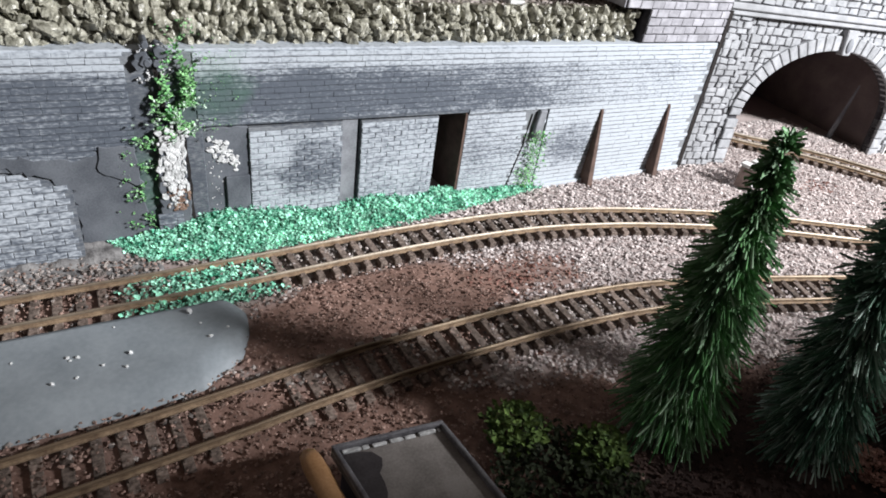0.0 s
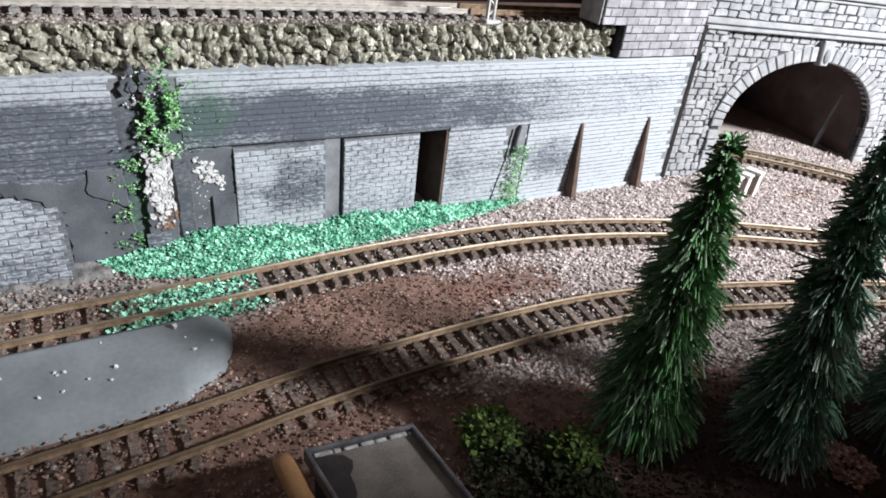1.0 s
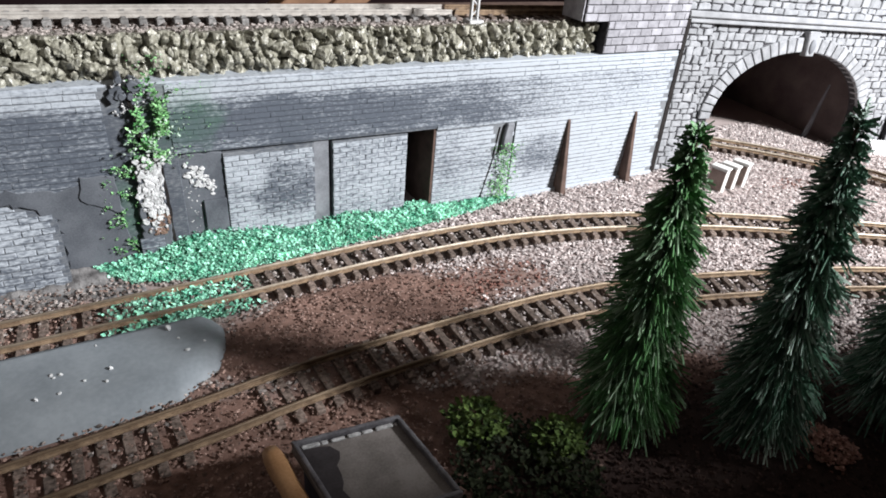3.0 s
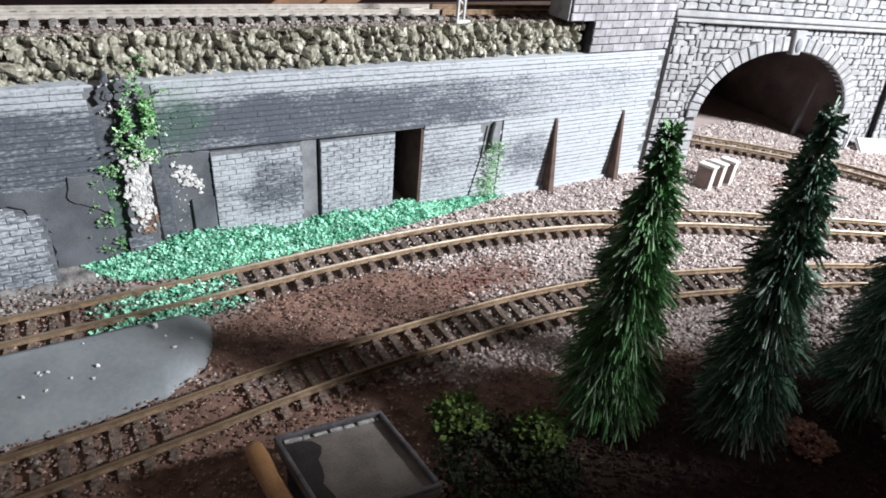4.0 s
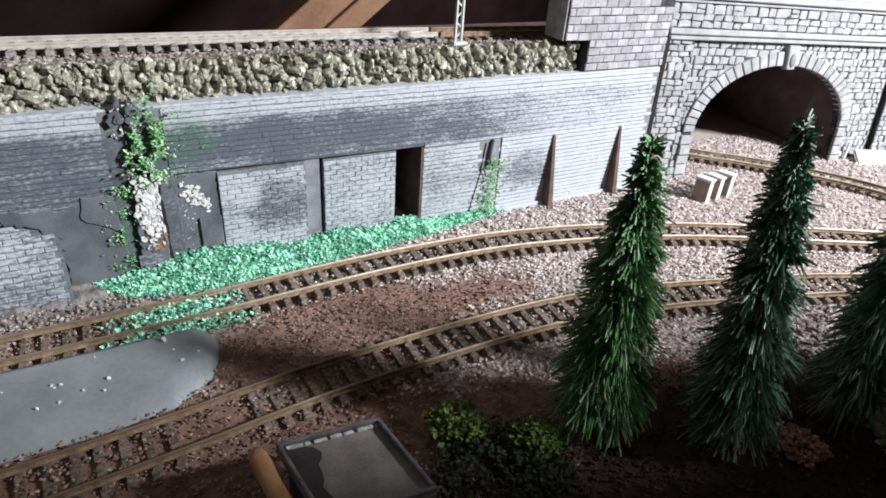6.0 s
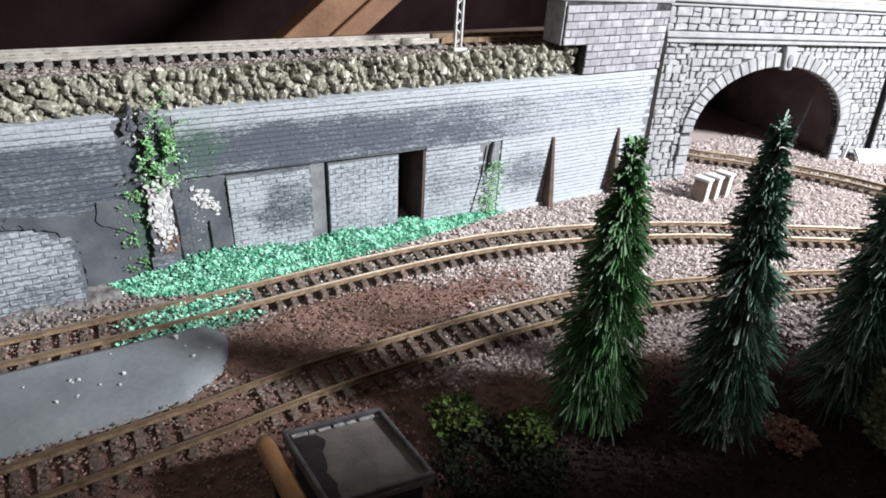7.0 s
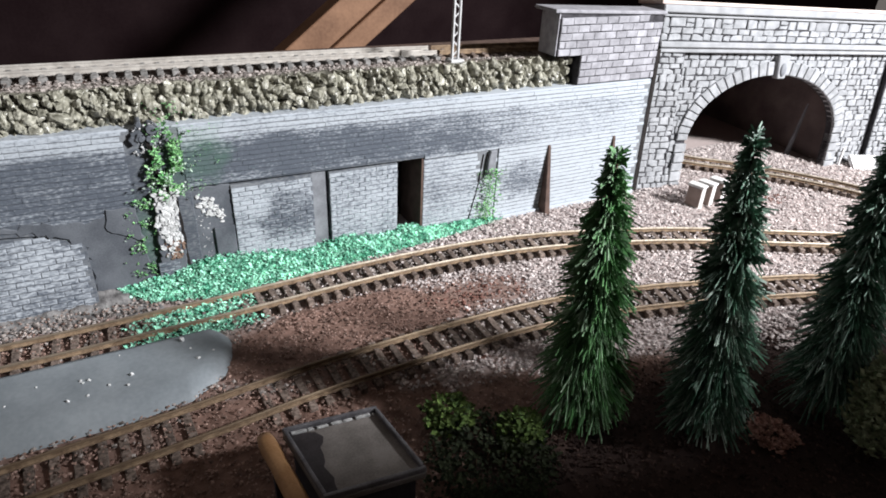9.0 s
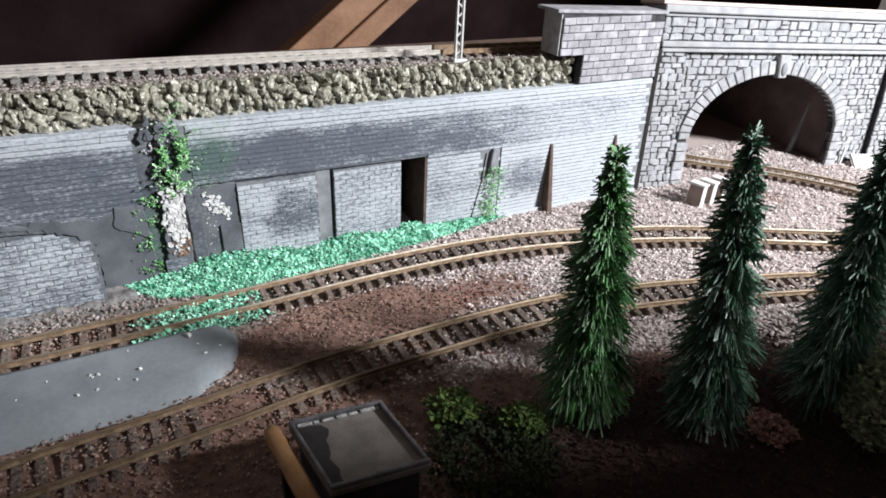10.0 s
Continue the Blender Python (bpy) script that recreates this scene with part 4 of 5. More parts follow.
def portal():
    rnd = random.Random(31)
    P = thing("tunnel_portal", m=portal_pose(), label="white-washed rubble stone tunnel portal with a wide arch", category="tunnel portal")
    notch = [(PC - PA, -0.015)] + [arch_point(a) for a in np.linspace(math.pi, 0, 33)] + [(PC + PA, -0.015)]
    wall = part("wall", slab_mesh("wall", [(-0.0120, -0.015)] + notch + [(0.36, -0.015), (0.36, 0.140), (-0.0100, 0.140)], 0.0, 0.006, M_JOINT), P)
    ring = 0.0118
    rubble(wall, 0.0190, 0.262, 0.0, 0.1128, 0.0, rnd, lambda x, z: not in_portal_arch(x, z, ring * 0.35))
    for x0, x1, y in ((-0.0118, 0.0180, -0.0035), (0.2655, 0.36, -0.0045)):
        pil = part("pilaster", slab_mesh("pilaster", [(x0, -0.015), (x1, -0.015), (x1, 0.1128), (x0, 0.1128)], y, -0.0002, M_JOINT, 0.0003), P)
        rubble(pil, x0 + 0.0002, x1 - 0.0002, 0.0, 0.1126, y, rnd, wide=(0.006, 0.012) if x1 < 0.1 else (0.006, 0.013))
    n = 31
    for i in range(n):
        if i == n // 2:
            continue
        a0, a1 = math.pi * (i + 0.06) / n, math.pi * (i + 0.94) / n
        e = ring * rnd.uniform(0.93, 1.05)
        v, f = [], []
        block(v, f, [arch_point(a0, 0.0), arch_point(a0, e), arch_point(a1, e), arch_point(a1, 0.0)], 0.005, -0.0028 - rnd.uniform(0, 0.0006), 0.0006)
        part("voussoir", mesh_of("voussoir", v, f, M_STONE), P)
    for side in (-1, 1):
        z = -0.012
        while z < PS - 0.003:
            h = min(rnd.uniform(0.0075, 0.0095), PS - z)
            e = ring * rnd.uniform(0.85, 1.1)
            a, b = sorted((PC + side * PA, PC + side * (PA + e)))
            v, f = [], []
            block(v, f, [(a, z + 0.0005), (b, z + 0.0005), (b, z + h - 0.0005), (a, z + h - 0.0005)], 0.005, -0.0026 - rnd.uniform(0, 0.0006), 0.0006)
            part("jamb_stone", mesh_of("jamb_stone", v, f, M_STONE), P)
            z += h
    a = math.pi / 2
    zi = PS + PR
    key = part("keystone", slab_mesh("keystone", [(PC - 0.0045, zi - 0.003), (PC + 0.0045, zi - 0.003), (PC + 0.0068, zi + 0.0165), (PC - 0.0068, zi + 0.0165)], -0.0065, 0.0, M_DRESSED, 0.0007), P, "carved white keystone")
    bm = bmesh.new()
    bmesh.ops.create_uvsphere(bm, u_segments=14, v_segments=8, radius=1)
    bmesh.ops.transform(bm, verts=bm.verts, matrix=Matrix.Translation((PC, -0.0066, zi + 0.0045)) @ Matrix.Diagonal((0.0034, 0.0016, 0.0058, 1)))
    part("boss", solid(bm, "boss", M_GREY_SLAB, True), key, "worn grey carved boss")
    part("cornice", slab_mesh("cornice", [(-0.0105, 0.1128), (0.36, 0.1128), (0.36, 0.1165), (-0.0105, 0.1165)], -0.0062, 0.002, M_DRESSED, 0.0006), P)
    part("cornice", slab_mesh("cornice", [(-0.0125, 0.1166), (0.36, 0.1166), (0.36, 0.1212), (-0.0125, 0.1212)], -0.0085, 0.002, M_DRESSED, 0.0008), P)
    par = part("parapet", box_mesh("parapet", -0.0095, 0.36, -0.0022, 0.012, 0.1213, 0.1395, M_JOINT), P)
    rubble(par, -0.0093, 0.32, 0.1218, 0.1392, -0.0022, rnd, tall=(0.0042, 0.0068), wide=(0.007, 0.017))
    part("cap", slab_mesh("cap", [(-0.0105, 0.1396), (0.36, 0.1396), (0.36, 0.1420), (-0.0105, 0.1420)], -0.0048, 0.014, M_DRESSED, 0.0005), P)
    part("cap", slab_mesh("cap", [(-0.0135, 0.1424), (0.36, 0.1424), (0.36, 0.1482), (-0.0135, 0.1482)], -0.0078, 0.022, M_DRESSED, 0.0008), P)
    part("top_board", box_mesh("top_board", -0.0150, 0.36, -0.0060, 0.024, 0.1484, 0.1512, M_CAP, 0.0008), P, "pinkish wooden board edge")
    # the bore behind the arch
    for b in ((0.020, 0.034, 0.0062, 0.19, -0.02, 0.1018), (0.222, 0.236, 0.0062, 0.19, -0.02, 0.1018), (0.02, 0.236, 0.0062, 0.19, 0.102, 0.12), (0.02, 0.236, 0.1902, 0.20, -0.02, 0.12)):
        part("bore_lining", box_mesh("bore_lining", *b, M_TUNNEL), P, "dark brown boarded inside of the tunnel")
    part("bore_board", box_mesh("bore_board", 0.0345, 0.075, 0.055, 0.060, -0.015, 0.1015, M_TUNNEL), P, "brown board inside the tunnel")


portal()


def tower():
    """The block-built stub wall between rocks and portal."""
    rnd = random.Random(17)
    ob = thing("block_wall", (0, 0, 0.0), "short pale block wall with dark joints above the retaining wall", "wall")
    core = part("core", slab_mesh("core", [(0.1225, 0.0965), (0.1980, 0.0965), (0.1960, 0.1430), (0.1015, 0.1465), (0.1015, 0.1175), (0.1225, 0.1175)], -0.0008, 0.020, M_JOINT), ob)
    piece_bricks(core, 0.1230, 0.1966, 0.0968, 0.1173, -0.0008, 0.0052, 0.0100, M_TOWER, rnd, name="block", gap=0.00042, proud=0.0013, cham=0.0005)
    piece_bricks(core, 0.1017, 0.1960, 0.1176, 0.1440, -0.0008, 0.0052, 0.0100, M_TOWER, rnd, name="block", gap=0.00042, proud=0.0013, cham=0.0005, test=lambda x, z: z < 0.1468 - (x - 0.10) * 0.036)
    part("west_face", box_mesh("west_face", 0.1003, 0.1013, -0.0005, 0.0198, 0.118, 0.146, M_TOWER), ob)
    part("coping", slab_mesh("coping", [(0.0955, 0.1468), (0.1985, 0.1432), (0.1985, 0.1456), (0.0955, 0.1492)], -0.0022, 0.023, M_TOWER, 0.0004), ob)


tower()


def lit_edge_bar():
    # pale bar added in place of a board edge that catches the light
    ob = thing("pole", (0.4215, 0.012, 0.0), "thin pale bar standing in for a lit board edge in the tunnel", "pole")
    bm = bmesh.new()
    bmesh.ops.create_cone(bm, segments=8, radius1=0.0028, radius2=0.0009, depth=0.056, cap_ends=True)
    part("edge_bar", solid(bm, "edge_bar", M_GREY_SLAB), ob, m=Matrix.Translation((0.006, 0, 0.0235)) @ Euler((0, 0.16, 0)).to_matrix().to_4x4())


lit_edge_bar()


# ---- trees, shrubs, turf ----
def bristle_tree(x, y, height, width, seed, mat, label, lean=(0.0, 0.0), count=4800):
    """A twisted-wire fir: bristles in small tufts, level near the tip and drooping towards the foot."""
    rnd = np.random.default_rng(seed)
    ob = thing("fir_tree", (x, y, 0), label, "tree", "firs")
    bm = bmesh.new()
    bmesh.ops.create_cone(bm, segments=8, radius1=0.0024, radius2=0.0008, depth=height * 0.97, cap_ends=True)
    bmesh.ops.translate(bm, verts=bm.verts, vec=(0, 0, height * 0.485 - 0.002))
    for v in bm.verts:
        k = max(0.0, v.co.z / height)
        v.co.x, v.co.y = v.co.x + lean[0] * k, v.co.y + lean[1] * k
    part("trunk", solid(bm, "trunk", M_TRUNK), ob)
    n, each = count, 5
    m = n // each
    gt = 1 - rnd.random(m) ** 0.78 * 0.86  # height share of each tuft, thicker towards the foot
    gt = 0.45 * gt + 0.55 * np.floor(gt * 40) / 40
    ga, gl = rnd.uniform(0, 2 * np.pi, m), rnd.uniform(0.55, 1.12, m)
    gd = rnd.normal(0, 0.20, m)
    n = m * each
    t = np.clip(np.repeat(gt, each) + rnd.normal(0, 0.006, n), 0.03, 1.0)
    a = np.repeat(ga, each) + rnd.normal(0, 0.13, n)
    reach = width * (np.clip(1 - t, 0, 1) ** 0.72) * (1 - 0.25 * np.clip(0.26 - t, 0, 1) / 0.26) + 0.0024
    L = reach * np.repeat(gl, each) * rnd.uniform(0.72, 1.08, n)
    droop = np.clip(0.0 + 0.80 * (1 - t) ** 1.3 + np.repeat(gd, each) + rnd.normal(0, 0.10, n), -0.5, 1.5) - np.where(t > 0.93, 0.9 * (t - 0.93) / 0.07, 0)
    out = np.stack([np.cos(a), np.sin(a), 0 * a], -1)
    up = np.array([0, 0, 1.0])
    start = np.stack([lean[0] * t, lean[1] * t, t * height], -1)
    mid = start + out * (L * 0.55)[:, None] + up * (L * (0.16 - 0.36 * droop))[:, None]
    end = start + out * (L * (1.0 - 0.10 * np.clip(droop, 0, 1)))[:, None] - up * (L * 0.90 * droop)[:, None]
    start = start + (mid - start) * rnd.uniform(0.0, 0.85, n)[:, None]
    side = np.stack([-np.sin(a), np.cos(a), 0 * a], -1)
    end += side * (L * rnd.normal(0, 0.14, n))[:, None]
    end[:, 2] = np.maximum(end[:, 2], 0.003 + 0.004 * rnd.random(n))
    r = (rnd.uniform(0.00024, 0.00048, n) * (1 + 0.25 * np.clip((t - 0.45) / 0.4, 0, 1)))[:, None]
    rings = []
    for c, k in ((start, 0.9), (mid, 1.0), (end, 0.85)):
        rings += [c + up * r * k, c - side * r * 0.87 * k - up * r * 0.5 * k, c + side * r * 0.87 * k - up * r * 0.5 * k]
    v = np.stack(rings, 1)
    tri = []
    for b in (0, 3):
        for i in range(3):
            j = (i + 1) % 3
            tri += [(b + i, b + j, b + 3 + j), (b + i, b + 3 + j, b + 3 + i)]
    tri.append((6, 7, 8))
    me = fast_mesh("crown", v.reshape(-1, 3), (np.array(tri)[None] + 9 * np.arange(n)[:, None, None]).reshape(-1, 3), mat)
    at = me.attributes.new("tip", "FLOAT", "POINT")
    pale = np.repeat(np.repeat(rnd.uniform(0.0, 1.0, m) ** 1.4, each) * rnd.uniform(0.7, 1.0, n) * np.where(t > 0.9, 0.75, 1.0), 9)
    at.data.foreach_set("value", (np.tile(np.repeat([0.0, 0.5, 1.0], 3), n) * pale).astype(np.float32))
    part("crown", me, ob, kind="stuff")
    return ob


bristle_tree(-0.0125, -0.1985, 0.1330, 0.0245, 1, M_NEEDLE, "bottle-brush fir with fresh green needles and pale tips", (-0.0073, 0.0006))
bristle_tree(0.0340, -0.2295, 0.1425, 0.0220, 2, M_NEEDLE_BLUE, "tall slender bottle-brush fir with bluish green needles", (-0.0137, 0.0088))
bristle_tree(0.0960, -0.2445, 0.1420, 0.0230, 3, M_NEEDLE_BLUE, "broad dark bottle-brush fir at the edge of the wood", (-0.0100, 0.0090))


def shrub(x, y, r, h, n, mat, seed, label, size=(0.0016, 0.0036)):
    rnd = np.random.default_rng(seed)
    ob = thing("shrub", (x, y, 0), label, "shrub", "shrubs")
    bm = bmesh.new()
    for k in range(5):
        b = 2 * math.pi * k / 5
        q = bmesh.ops.create_cone(bm, segments=5, radius1=0.0008, radius2=0.0003, depth=h * 0.7)
        bmesh.ops.transform(bm, verts=q["verts"], matrix=Matrix.Translation((0.25 * r * math.cos(b), 0.25 * r * math.sin(b), h * 0.3)) )
    part("stem", solid(bm, "stem", M_TRUNK), ob)
    d = rnd.normal(size=(n, 3))
    d /= np.linalg.norm(d, axis=1)[:, None]
    k = rnd.uniform(0.55, 1.0, n) ** 0.5
    bumps = np.array([1 + 0.35 * noise.noise(Vector(q) * 2.3 + Vector((seed, 0, 0))) for q in d])
    p = d * (k * bumps)[:, None] * np.array([r, r, h * 0.5]) + np.array([0, 0, h * 0.5])
    p[:, 2] = np.maximum(p[:, 2], 0.0)
    part("leaves", flakes("leaves", p, rnd.uniform(*size, n), mat, rnd), ob, kind="stuff")


shrub(-0.0705, -0.1785, 0.0110, 0.0165, 620, M_MOSS, 1, "small olive-green moss shrub beside the hut")
shrub(-0.0475, -0.2000, 0.0100, 0.0170, 560, M_MOSS, 2, "small yellowish green moss shrub under the fir")
shrub(-0.0660, -0.2080, 0.0270, 0.0130, 1800, M_MOSS_DARK, 3, "low dark green moss mound", (0.0014, 0.0030))
shrub(0.0600, -0.2455, 0.0105, 0.0070, 800, M_TUFT, 4, "low rust-red tuft on the ground", (0.0010, 0.0024))
shrub(0.0940, -0.2700, 0.0150, 0.0560, 2400, M_SHRUB_PALE, 5, "pale olive leafy bush beyond the firs", (0.0018, 0.0042))


def wall_apron():
    """Rough grey plaster that slopes from the wall's foot down to the track."""
    nx, ny = 130, 12
    v = []
    for i in range(nx):
        x = -0.46 + 0.285 * i / (nx - 1)
        end = min(1.0, (-0.175 - x) / 0.02 + 0.15)
        for j in range(ny):
            w = j / (ny - 1)
            y = 0.0 - (0.033 + 0.002 * noise.noise(Vector((x * 90, 0, 0)))) * w
            v.append((x, y, 0.0030 * end * (1 - w) ** 1.4 + 0.0016 * (1 - w * 0.5) * noise.noise(Vector((x * 130, y * 130, 0))) + 0.0009 * noise.noise(Vector((x * 420, y * 420, 3))) - 0.0022 * w))
    f = [(i * ny + j, i * ny + j + 1, (i + 1) * ny + j + 1, (i + 1) * ny + j) for i in range(nx - 1) for j in range(ny - 1)]
    tagged(new("wall_apron", mesh_of("wall_apron", v, f, M_APRON)), "rough grey plaster apron along the foot of the wall", "apron", kind="structure")


wall_apron()


def turf():
    """Mint green scatter along the foot of the wall and between the rails beside it."""
    rnd = np.random.default_rng(12)
    pts = []
    n = 17000
    x = rnd.uniform(-0.196, 0.066, n)
    u = rnd.random(n)
    wide = np.interp(x, [-0.196, -0.18, -0.15, -0.10, -0.03, 0.03, 0.066], [0.004, 0.020, 0.0285, 0.0265, 0.020, 0.011, 0.004])
    hold = np.array([noise.noise(Vector((a * 60, b * 3, 0))) for a, b in zip(x, u)]) * 0.15 + rnd.random(n) > np.interp(x, [-0.196, -0.17, 0.0, 0.066], [0.35, 0.1, 0.15, 0.55])
    near = np.interp(x, [-0.196, -0.17, -0.15, 0.066], [-0.026, -0.028, -0.030, -0.028])
    back = np.where(x > -0.15, 0.002, -0.004)
    front = np.maximum(near, -wide) - 0.001
    y = back + (front - back) * u
    hump = np.array([noise.noise(Vector((a * 45, 5, 2))) for a in x])
    height = np.interp(x, [-0.196, -0.165, -0.14, -0.11, -0.09, -0.06, 0.0, 0.066], [0.002, 0.009, 0.017, 0.012, 0.006, 0.010, 0.006, 0.002]) * (1 + 0.35 * hump)
    z = height * (1 - u) ** 1.1 * rnd.uniform(0.55, 1.0, n)
    pts.append(np.stack([x, y, z], 1)[hold])
    m = 2200
    x2, y2 = rnd.normal(-0.160, 0.017, m), rnd.uniform(-0.066, -0.037, m)
    pts.append(np.stack([x2, y2, rnd.uniform(0.0, 0.0022, m)], 1)[(np.abs(x2 + 0.160) < 0.036) & (rnd.random(m) < 0.8)])
    p = np.concatenate(pts)
    tagged(new("turf", flakes("turf", p, rnd.uniform(0.0010, 0.0029, len(p)), M_TURF, rnd, 0.8)), "mint green foam turf along the foot of the wall", "turf", kind="stuff")
    # the heaped bed under the turf, coloured dark for the shadow between tufts
    nx, ny = 90, 8
    v, f = [], []
    for i, xx in enumerate(np.linspace(-0.19, 0.060, nx)):
        hh = np.interp(xx, [-0.196, -0.165, -0.14, -0.11, -0.09, -0.06, 0.0, 0.066], [0.0, 0.007, 0.0145, 0.010, 0.0045, 0.008, 0.0042, 0.0])
        bb = 0.003 if xx > -0.15 else -0.0035
        ww = np.interp(xx, [-0.196, -0.18, -0.15, -0.10, -0.03, 0.03, 0.066], [0.004, 0.018, 0.0265, 0.0245, 0.018, 0.009, 0.003])
        for j in range(ny):
            w = j / (ny - 1)
            v.append((xx, bb + (-ww - bb) * w, hh * (1 - w) ** 1.1 - 0.001 * w))
    f = [(i * ny + j, i * ny + j + 1, (i + 1) * ny + j + 1, (i + 1) * ny + j) for i in range(nx - 1) for j in range(ny - 1)]
    tagged(new("turf_bed", mesh_of("turf_bed", v, f, M_TURF_BED)), "heaped turf bed against the wall, darkened for the shadow between tufts", "turf", kind="stuff")


turf()


def creepers():
    rnd = np.random.default_rng(14)
    ob = thing("creeper", (-0.161, -0.005, 0.05), "bright green creeper hanging over the broken pier", "climbing plant", "creepers")
    def leaves(name, mat, n, x, z, size, y0=0.0010, deep=0.0030, clump=0.0, label=""):
        """Leaves strewn about a line on the wall, kept where a clump falls."""
        keep = np.array([noise.noise(Vector((p * 190, q * 150, 1))) for p, q in zip(x, z)]) > clump
        c = int(keep.sum())
        p = np.stack([x[keep], y0 - rnd.uniform(0, deep, c), z[keep]], 1)
        part(name, flakes(name, p, rnd.uniform(*size, c), mat, rnd, 1.0), ob, label, kind="stuff")

    n = 1300
    z = np.clip(rnd.normal(0.022, 0.0105, n), 0.006, 0.050)
    leaves("leaves", M_IVY, n, rnd.normal(0.0030, 0.0040, n) + 0.10 * (z - 0.03), z, (0.0012, 0.0032), clump=0.02)
    n = 260
    z = np.clip(rnd.normal(0.018, 0.0090, n), 0.004, 0.050)
    leaves("pale_leaves", M_IVY_PALE, n, rnd.normal(0.0035, 0.0062, n) + 0.10 * (z - 0.03), z, (0.0010, 0.0026), 0.0, 0.0038, -0.05, "pale frosted leaves")
    n = 620
    z = rnd.uniform(-0.048, 0.006, n)
    leaves("lower_leaves", M_IVY, n, rnd.normal(-0.0155, 0.0046, n) + 0.06 * z, z, (0.0008, 0.0022), 0.0020, 0.0014, 0.02)
    n = 260
    z = rnd.uniform(-0.046, 0.004, n)
    leaves("lower_pale_leaves", M_IVY_PALE, n, rnd.normal(-0.0150, 0.0050, n) + 0.06 * z, z, (0.0005, 0.0012), 0.0020, 0.0014, 0.10)
    n = 330
    leaves("stray_leaves", M_IVY, n, np.abs(rnd.normal(0.0, 0.014, n)) + 0.004, rnd.uniform(0.006, 0.046, n), (0.0004, 0.0011), 0.0016, 0.0010, 0.0)
    n = 160
    leaves("top_leaves", M_IVY, n, rnd.normal(0.0060, 0.0045, n), rnd.uniform(0.043, 0.060, n), (0.0006, 0.0015), 0.0, 0.0030, 0.0)
    ob2 = thing("creeper", (0.050, -0.004, 0.02), "green creeper climbing a leaning slab in the wall", "climbing plant", "creepers")
    n = 420
    z = rnd.uniform(-0.018, 0.022, n)
    x = rnd.normal(0.003, 0.0045, n) + 0.06 * z
    part("leaves", flakes("leaves", np.stack([x, -rnd.uniform(0, 0.003, n), z], 1), rnd.uniform(0.0008, 0.0022, n), M_IVY, rnd, 1.0), ob2, kind="stuff")


creepers()


# ---- hut roof, stick, cabinets, crossing, mast ----
def hut():
    m = Matrix.Translation((-0.1222, -0.1973, 0.0))
    ob = thing("hut", m=m, label="small dark hut with a flat grey felt roof and raised rim", category="hut")
    a, b = 0.0186, 0.0186
    part("body", box_mesh("body", -a + 0.0025, a - 0.0025, -b + 0.0025, b - 0.0025, -0.002, 0.0245, M_HUT, 0.0004), ob)
    roof = part("roof", box_mesh("roof", -a, a, -b, b, 0.0247, 0.0275, M_ROOF, 0.0005), ob)
    part("paint_patch", slab_roof(jag([(-0.0168, -0.0160), (-0.0125, -0.0155), (-0.0112, -0.010), (-0.0120, -0.004), (-0.0098, 0.002), (-0.0090, 0.006), (-0.0062, 0.0110), (-0.0080, 0.0145), (-0.0168, 0.0165)], 0.0022, 0.0005, 6), 0.02755, 0.0279, M_ROOF_PATCH), roof)
    for x0, x1, y0, y1 in ((-a, a, b - 0.0015, b), (-a, a, -b, -b + 0.0015), (-a, -a + 0.0015, -b + 0.0016, b - 0.0016), (a - 0.0015, a, -b + 0.0016, b - 0.0016)):
        part("rim", box_mesh("rim", x0, x1, y0, y1, 0.0276, 0.0302, M_RIM, 0.0005), roof)
    rnd = random.Random(2)
    v, f = [], []
    bm = bmesh.new()
    x = -0.0160
    while x < 0.0160:
        w = rnd.uniform(0.002, 0.006)
        add_box(bm, x, min(x + w, 0.0166), b - 0.0030, b - 0.0017, 0.0277, 0.0283 + rnd.uniform(0, 0.0005), 0.0003)
        x += w + rnd.uniform(0.0003, 0.0014)
    part("sealant", solid(bm, "sealant", M_FLAKE), roof, "broken white sealant along the rim")
    # the card walls have settled out of square
    skew = Matrix(((0.99, -0.14, 0, 0), (-0.095, 0.985, 0, 0), (0, 0, 1, 0), (0, 0, 0, 1)))
    for c in ob.children_recursive:
        c.data.transform(skew)


def slab_roof(outline, z0, z1, mat):
    bm = bmesh.new()
    f = bm.faces.new([bm.verts.new((x, y, z0)) for x, y in outline])
    r = bmesh.ops.extrude_face_region(bm, geom=[f])
    bmesh.ops.translate(bm, verts=[g for g in r["geom"] if isinstance(g, bmesh.types.BMVert)], vec=(0, 0, z1 - z0))
    return solid(bm, "paint_patch", mat)


hut()


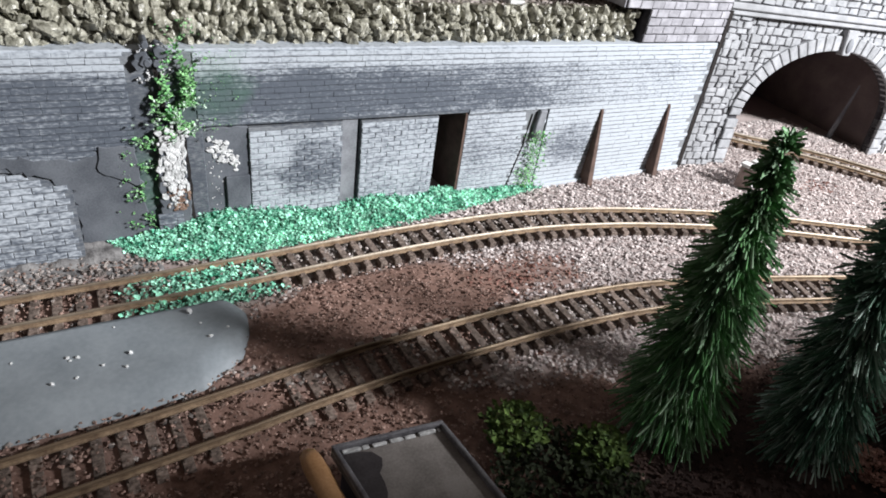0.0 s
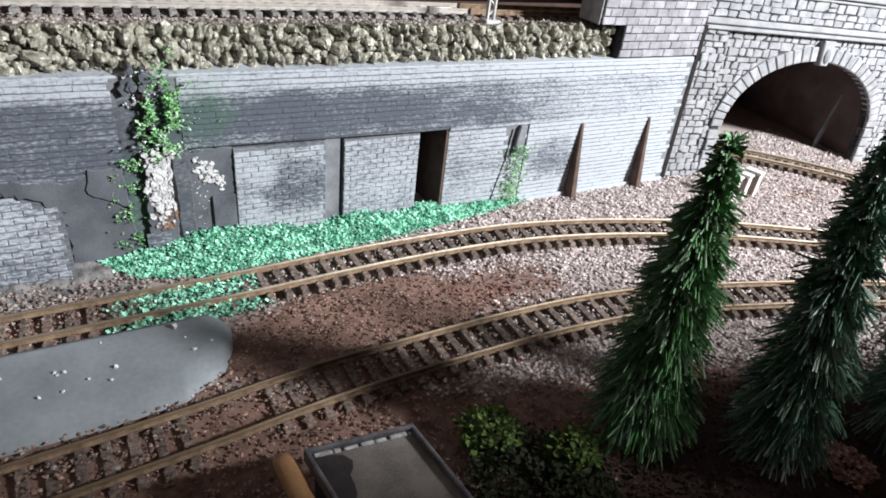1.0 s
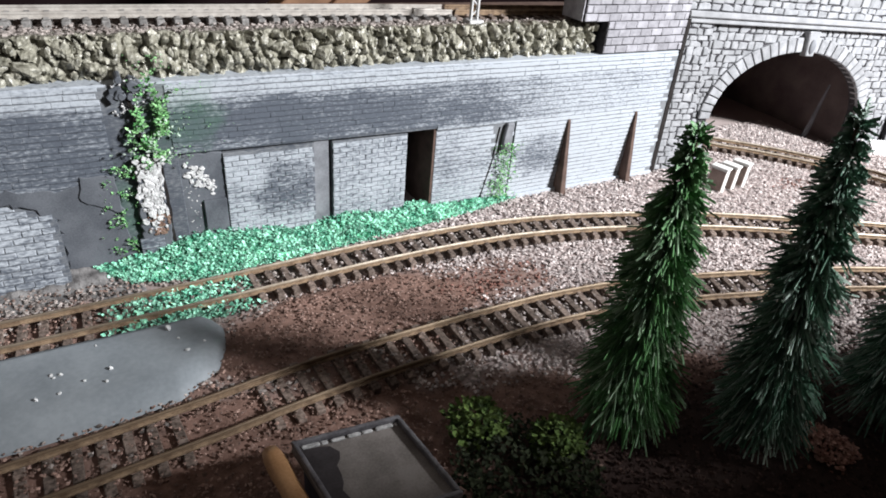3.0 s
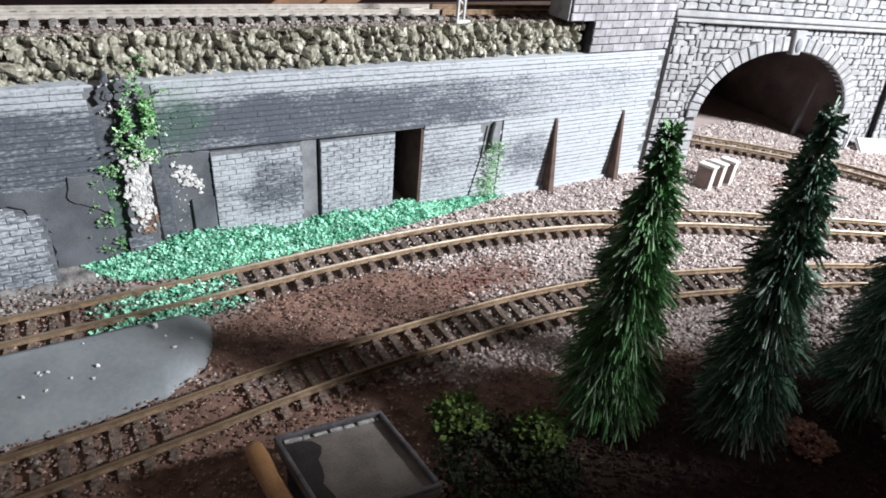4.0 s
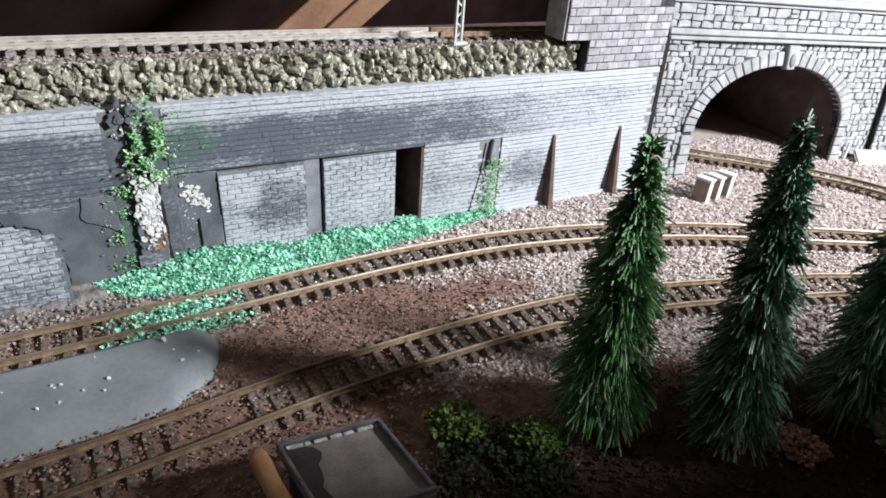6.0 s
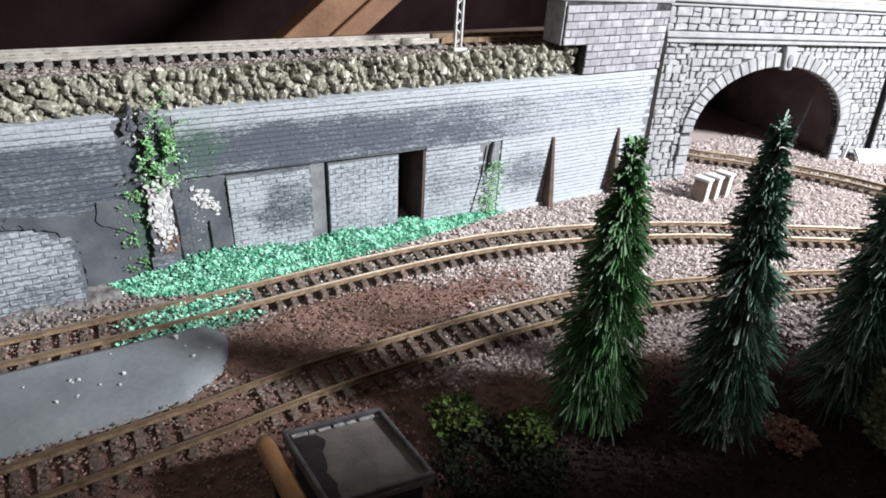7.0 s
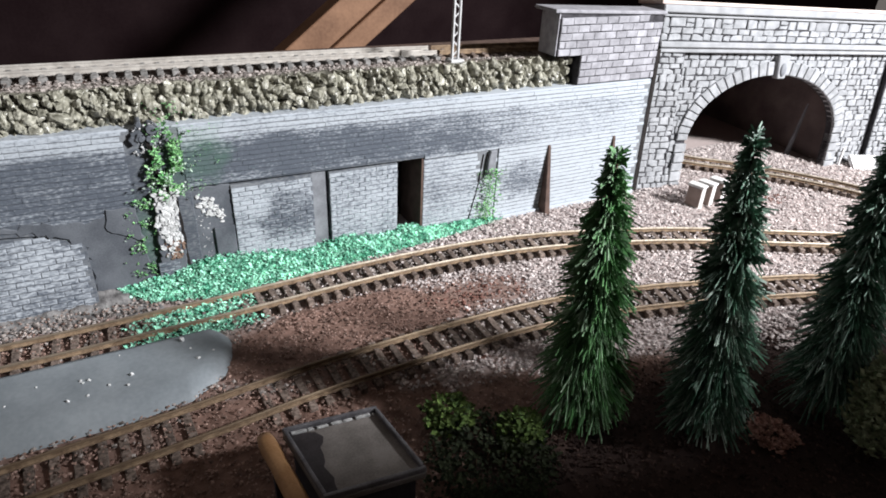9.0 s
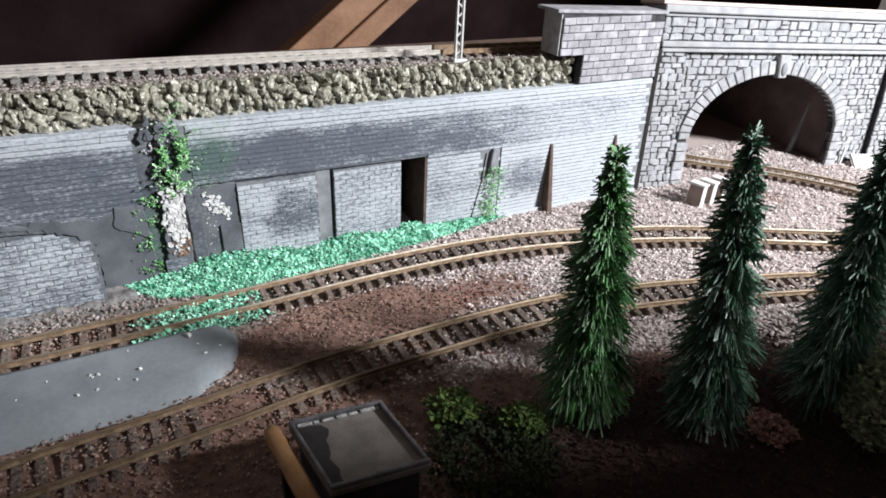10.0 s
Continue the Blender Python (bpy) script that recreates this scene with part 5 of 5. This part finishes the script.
def wooden_stick():
    """A rounded lath lying slanted against the hut's west side."""
    ob = thing("wooden_lath", (0, 0, 0), "orange-brown wooden lath with a rounded end leaning beside the hut", "lath")
    bm = bmesh.new()
    p0, p1 = Vector((-0.1498, -0.1735, 0.0262)), Vector((-0.1420, -0.2350, 0.0235))
    long = (p1 - p0).length
    bmesh.ops.create_cone(bm, segments=14, radius1=0.0033, radius2=0.0033, depth=long, cap_ends=True)
    bmesh.ops.subdivide_edges(bm, edges=[e for e in bm.edges if abs(e.verts[0].co.z - e.verts[1].co.z) > 0.01], cuts=14)
    for v in bm.verts:
        u = v.co.z + long / 2
        taper = min(1.0, 0.72 + u / 0.006 * 0.28) * (1 - 0.10 * math.exp(-((u - 0.017) / 0.004) ** 2)) + 0.05 * noise.noise(Vector((0, 0, u * 150)))
        v.co = Vector((v.co.x * taper * 1.1, v.co.y * taper * 0.85, u))
    bmesh.ops.bevel(bm, geom=[e for e in bm.edges if e.is_boundary is False and all(v.co.z < 1e-5 for v in e.verts)], offset=0.0012, segments=3, affect="EDGES")
    q = (p1 - p0).to_track_quat("Z", "Y").to_matrix().to_4x4()
    part("lath", solid(bm, "lath", M_ORANGE, True), ob, m=Matrix.Translation(p0) @ q)
    for k in (0.25, 0.8):
        c = p0.lerp(p1, k)
        part("prop", box_mesh("prop", c.x - 0.002, c.x + 0.002, c.y - 0.002, c.y + 0.002, -0.002, c.z - 0.001, M_HUT), ob)


wooden_stick()


def relay_cabinets():
    for k, (x, y) in enumerate(((0.2280, -0.0445), (0.2405, -0.0440), (0.2545, -0.0430))):
        ob = thing("relay_cabinet", m=Matrix.Translation((x, y, 0)) @ Matrix.Rotation(radians(14), 4, "Z"), label="slim off-white trackside relay cabinet with a sloped lid", category="cabinet", group="relay cabinets")
        part("body", box_mesh("body", -0.0031, 0.0031, -0.0062, 0.0062, -0.001, 0.0172, M_CABINET, 0.0004), ob)
        part("lid", box_mesh("lid", -0.0039, 0.0039, -0.0070, 0.0070, 0.0173, 0.0192, M_CABINET, 0.0006), ob)
        # brown colour stands in for shade on the side turned from the lamp
        part("shade_side", box_mesh("shade_side", -0.0037, -0.0032, -0.0058, 0.0058, 0.0005, 0.0165, M_CABINET_SHADE), ob, "side panel coloured brown for shade")


relay_cabinets()


def crossing():
    """White slatted panel beside the tunnel track."""
    ob = thing("slatted_panel", m=Matrix.Translation((0.452, -0.036, 0.003)) @ Euler((radians(38), 0, radians(-24))).to_matrix().to_4x4(), label="white slatted plastic panel lying by the tunnel track", category="panel")
    part("plate", box_mesh("plate", 0.0, 0.075, -0.0085, 0.0085, 0.0, 0.0016, M_WHITE, 0.0003), ob)
    for i in range(26):
        part("slat", box_mesh("slat", 0.0, 0.0013, -0.0082, 0.0082, 0.0017, 0.0030, M_WHITE), ob, m=Matrix.Translation((0.001 + i * 0.0028, 0, 0)))
    post = thing("white_post", (0.4475, -0.0285, 0.0), "thin white post beside the slatted panel", "post")
    part("post", box_mesh("post", -0.0009, 0.0009, -0.0009, 0.0009, -0.002, 0.017, M_WHITE, 0.0002), post)


crossing()


def catenary_mast():
    ob = thing("catenary_mast", (0.0300, 0.0165, 0.1118), "pale grey lattice catenary mast on a concrete foot", "mast")
    part("foot", box_mesh("foot", -0.0050, 0.0050, -0.0045, 0.0045, -0.001, 0.0052, M_MAST, 0.0005), ob, "concrete foot")
    for s in (-1, 1):
        part("upright", box_mesh("upright", s * 0.0022 - 0.0006, s * 0.0022 + 0.0006, -0.0012, 0.0012, 0.005, 0.105, M_MAST, 0.0002), ob)
    for k in range(16):
        z = 0.009 + k * 0.006
        bm = bmesh.new()
        add_box(bm, -0.0023, 0.0023, -0.0004, 0.0004, -0.0004, 0.0004)
        part("brace", solid(bm, "brace", M_MAST), ob, m=Matrix.Translation((0, 0, z)) @ Matrix.Rotation(0.75 * (1 if k % 2 else -1), 4, "Y"))
    ob2 = thing("rail_joint", (0.012, 0.048, 0.1118), "pale metal plate at the rail joint", "joint plate")
    part("plate", box_mesh("plate", -0.008, 0.008, -0.0018, 0.0018, 0.001, 0.0056, M_RAIL_GREY, 0.0004), ob2)


catenary_mast()
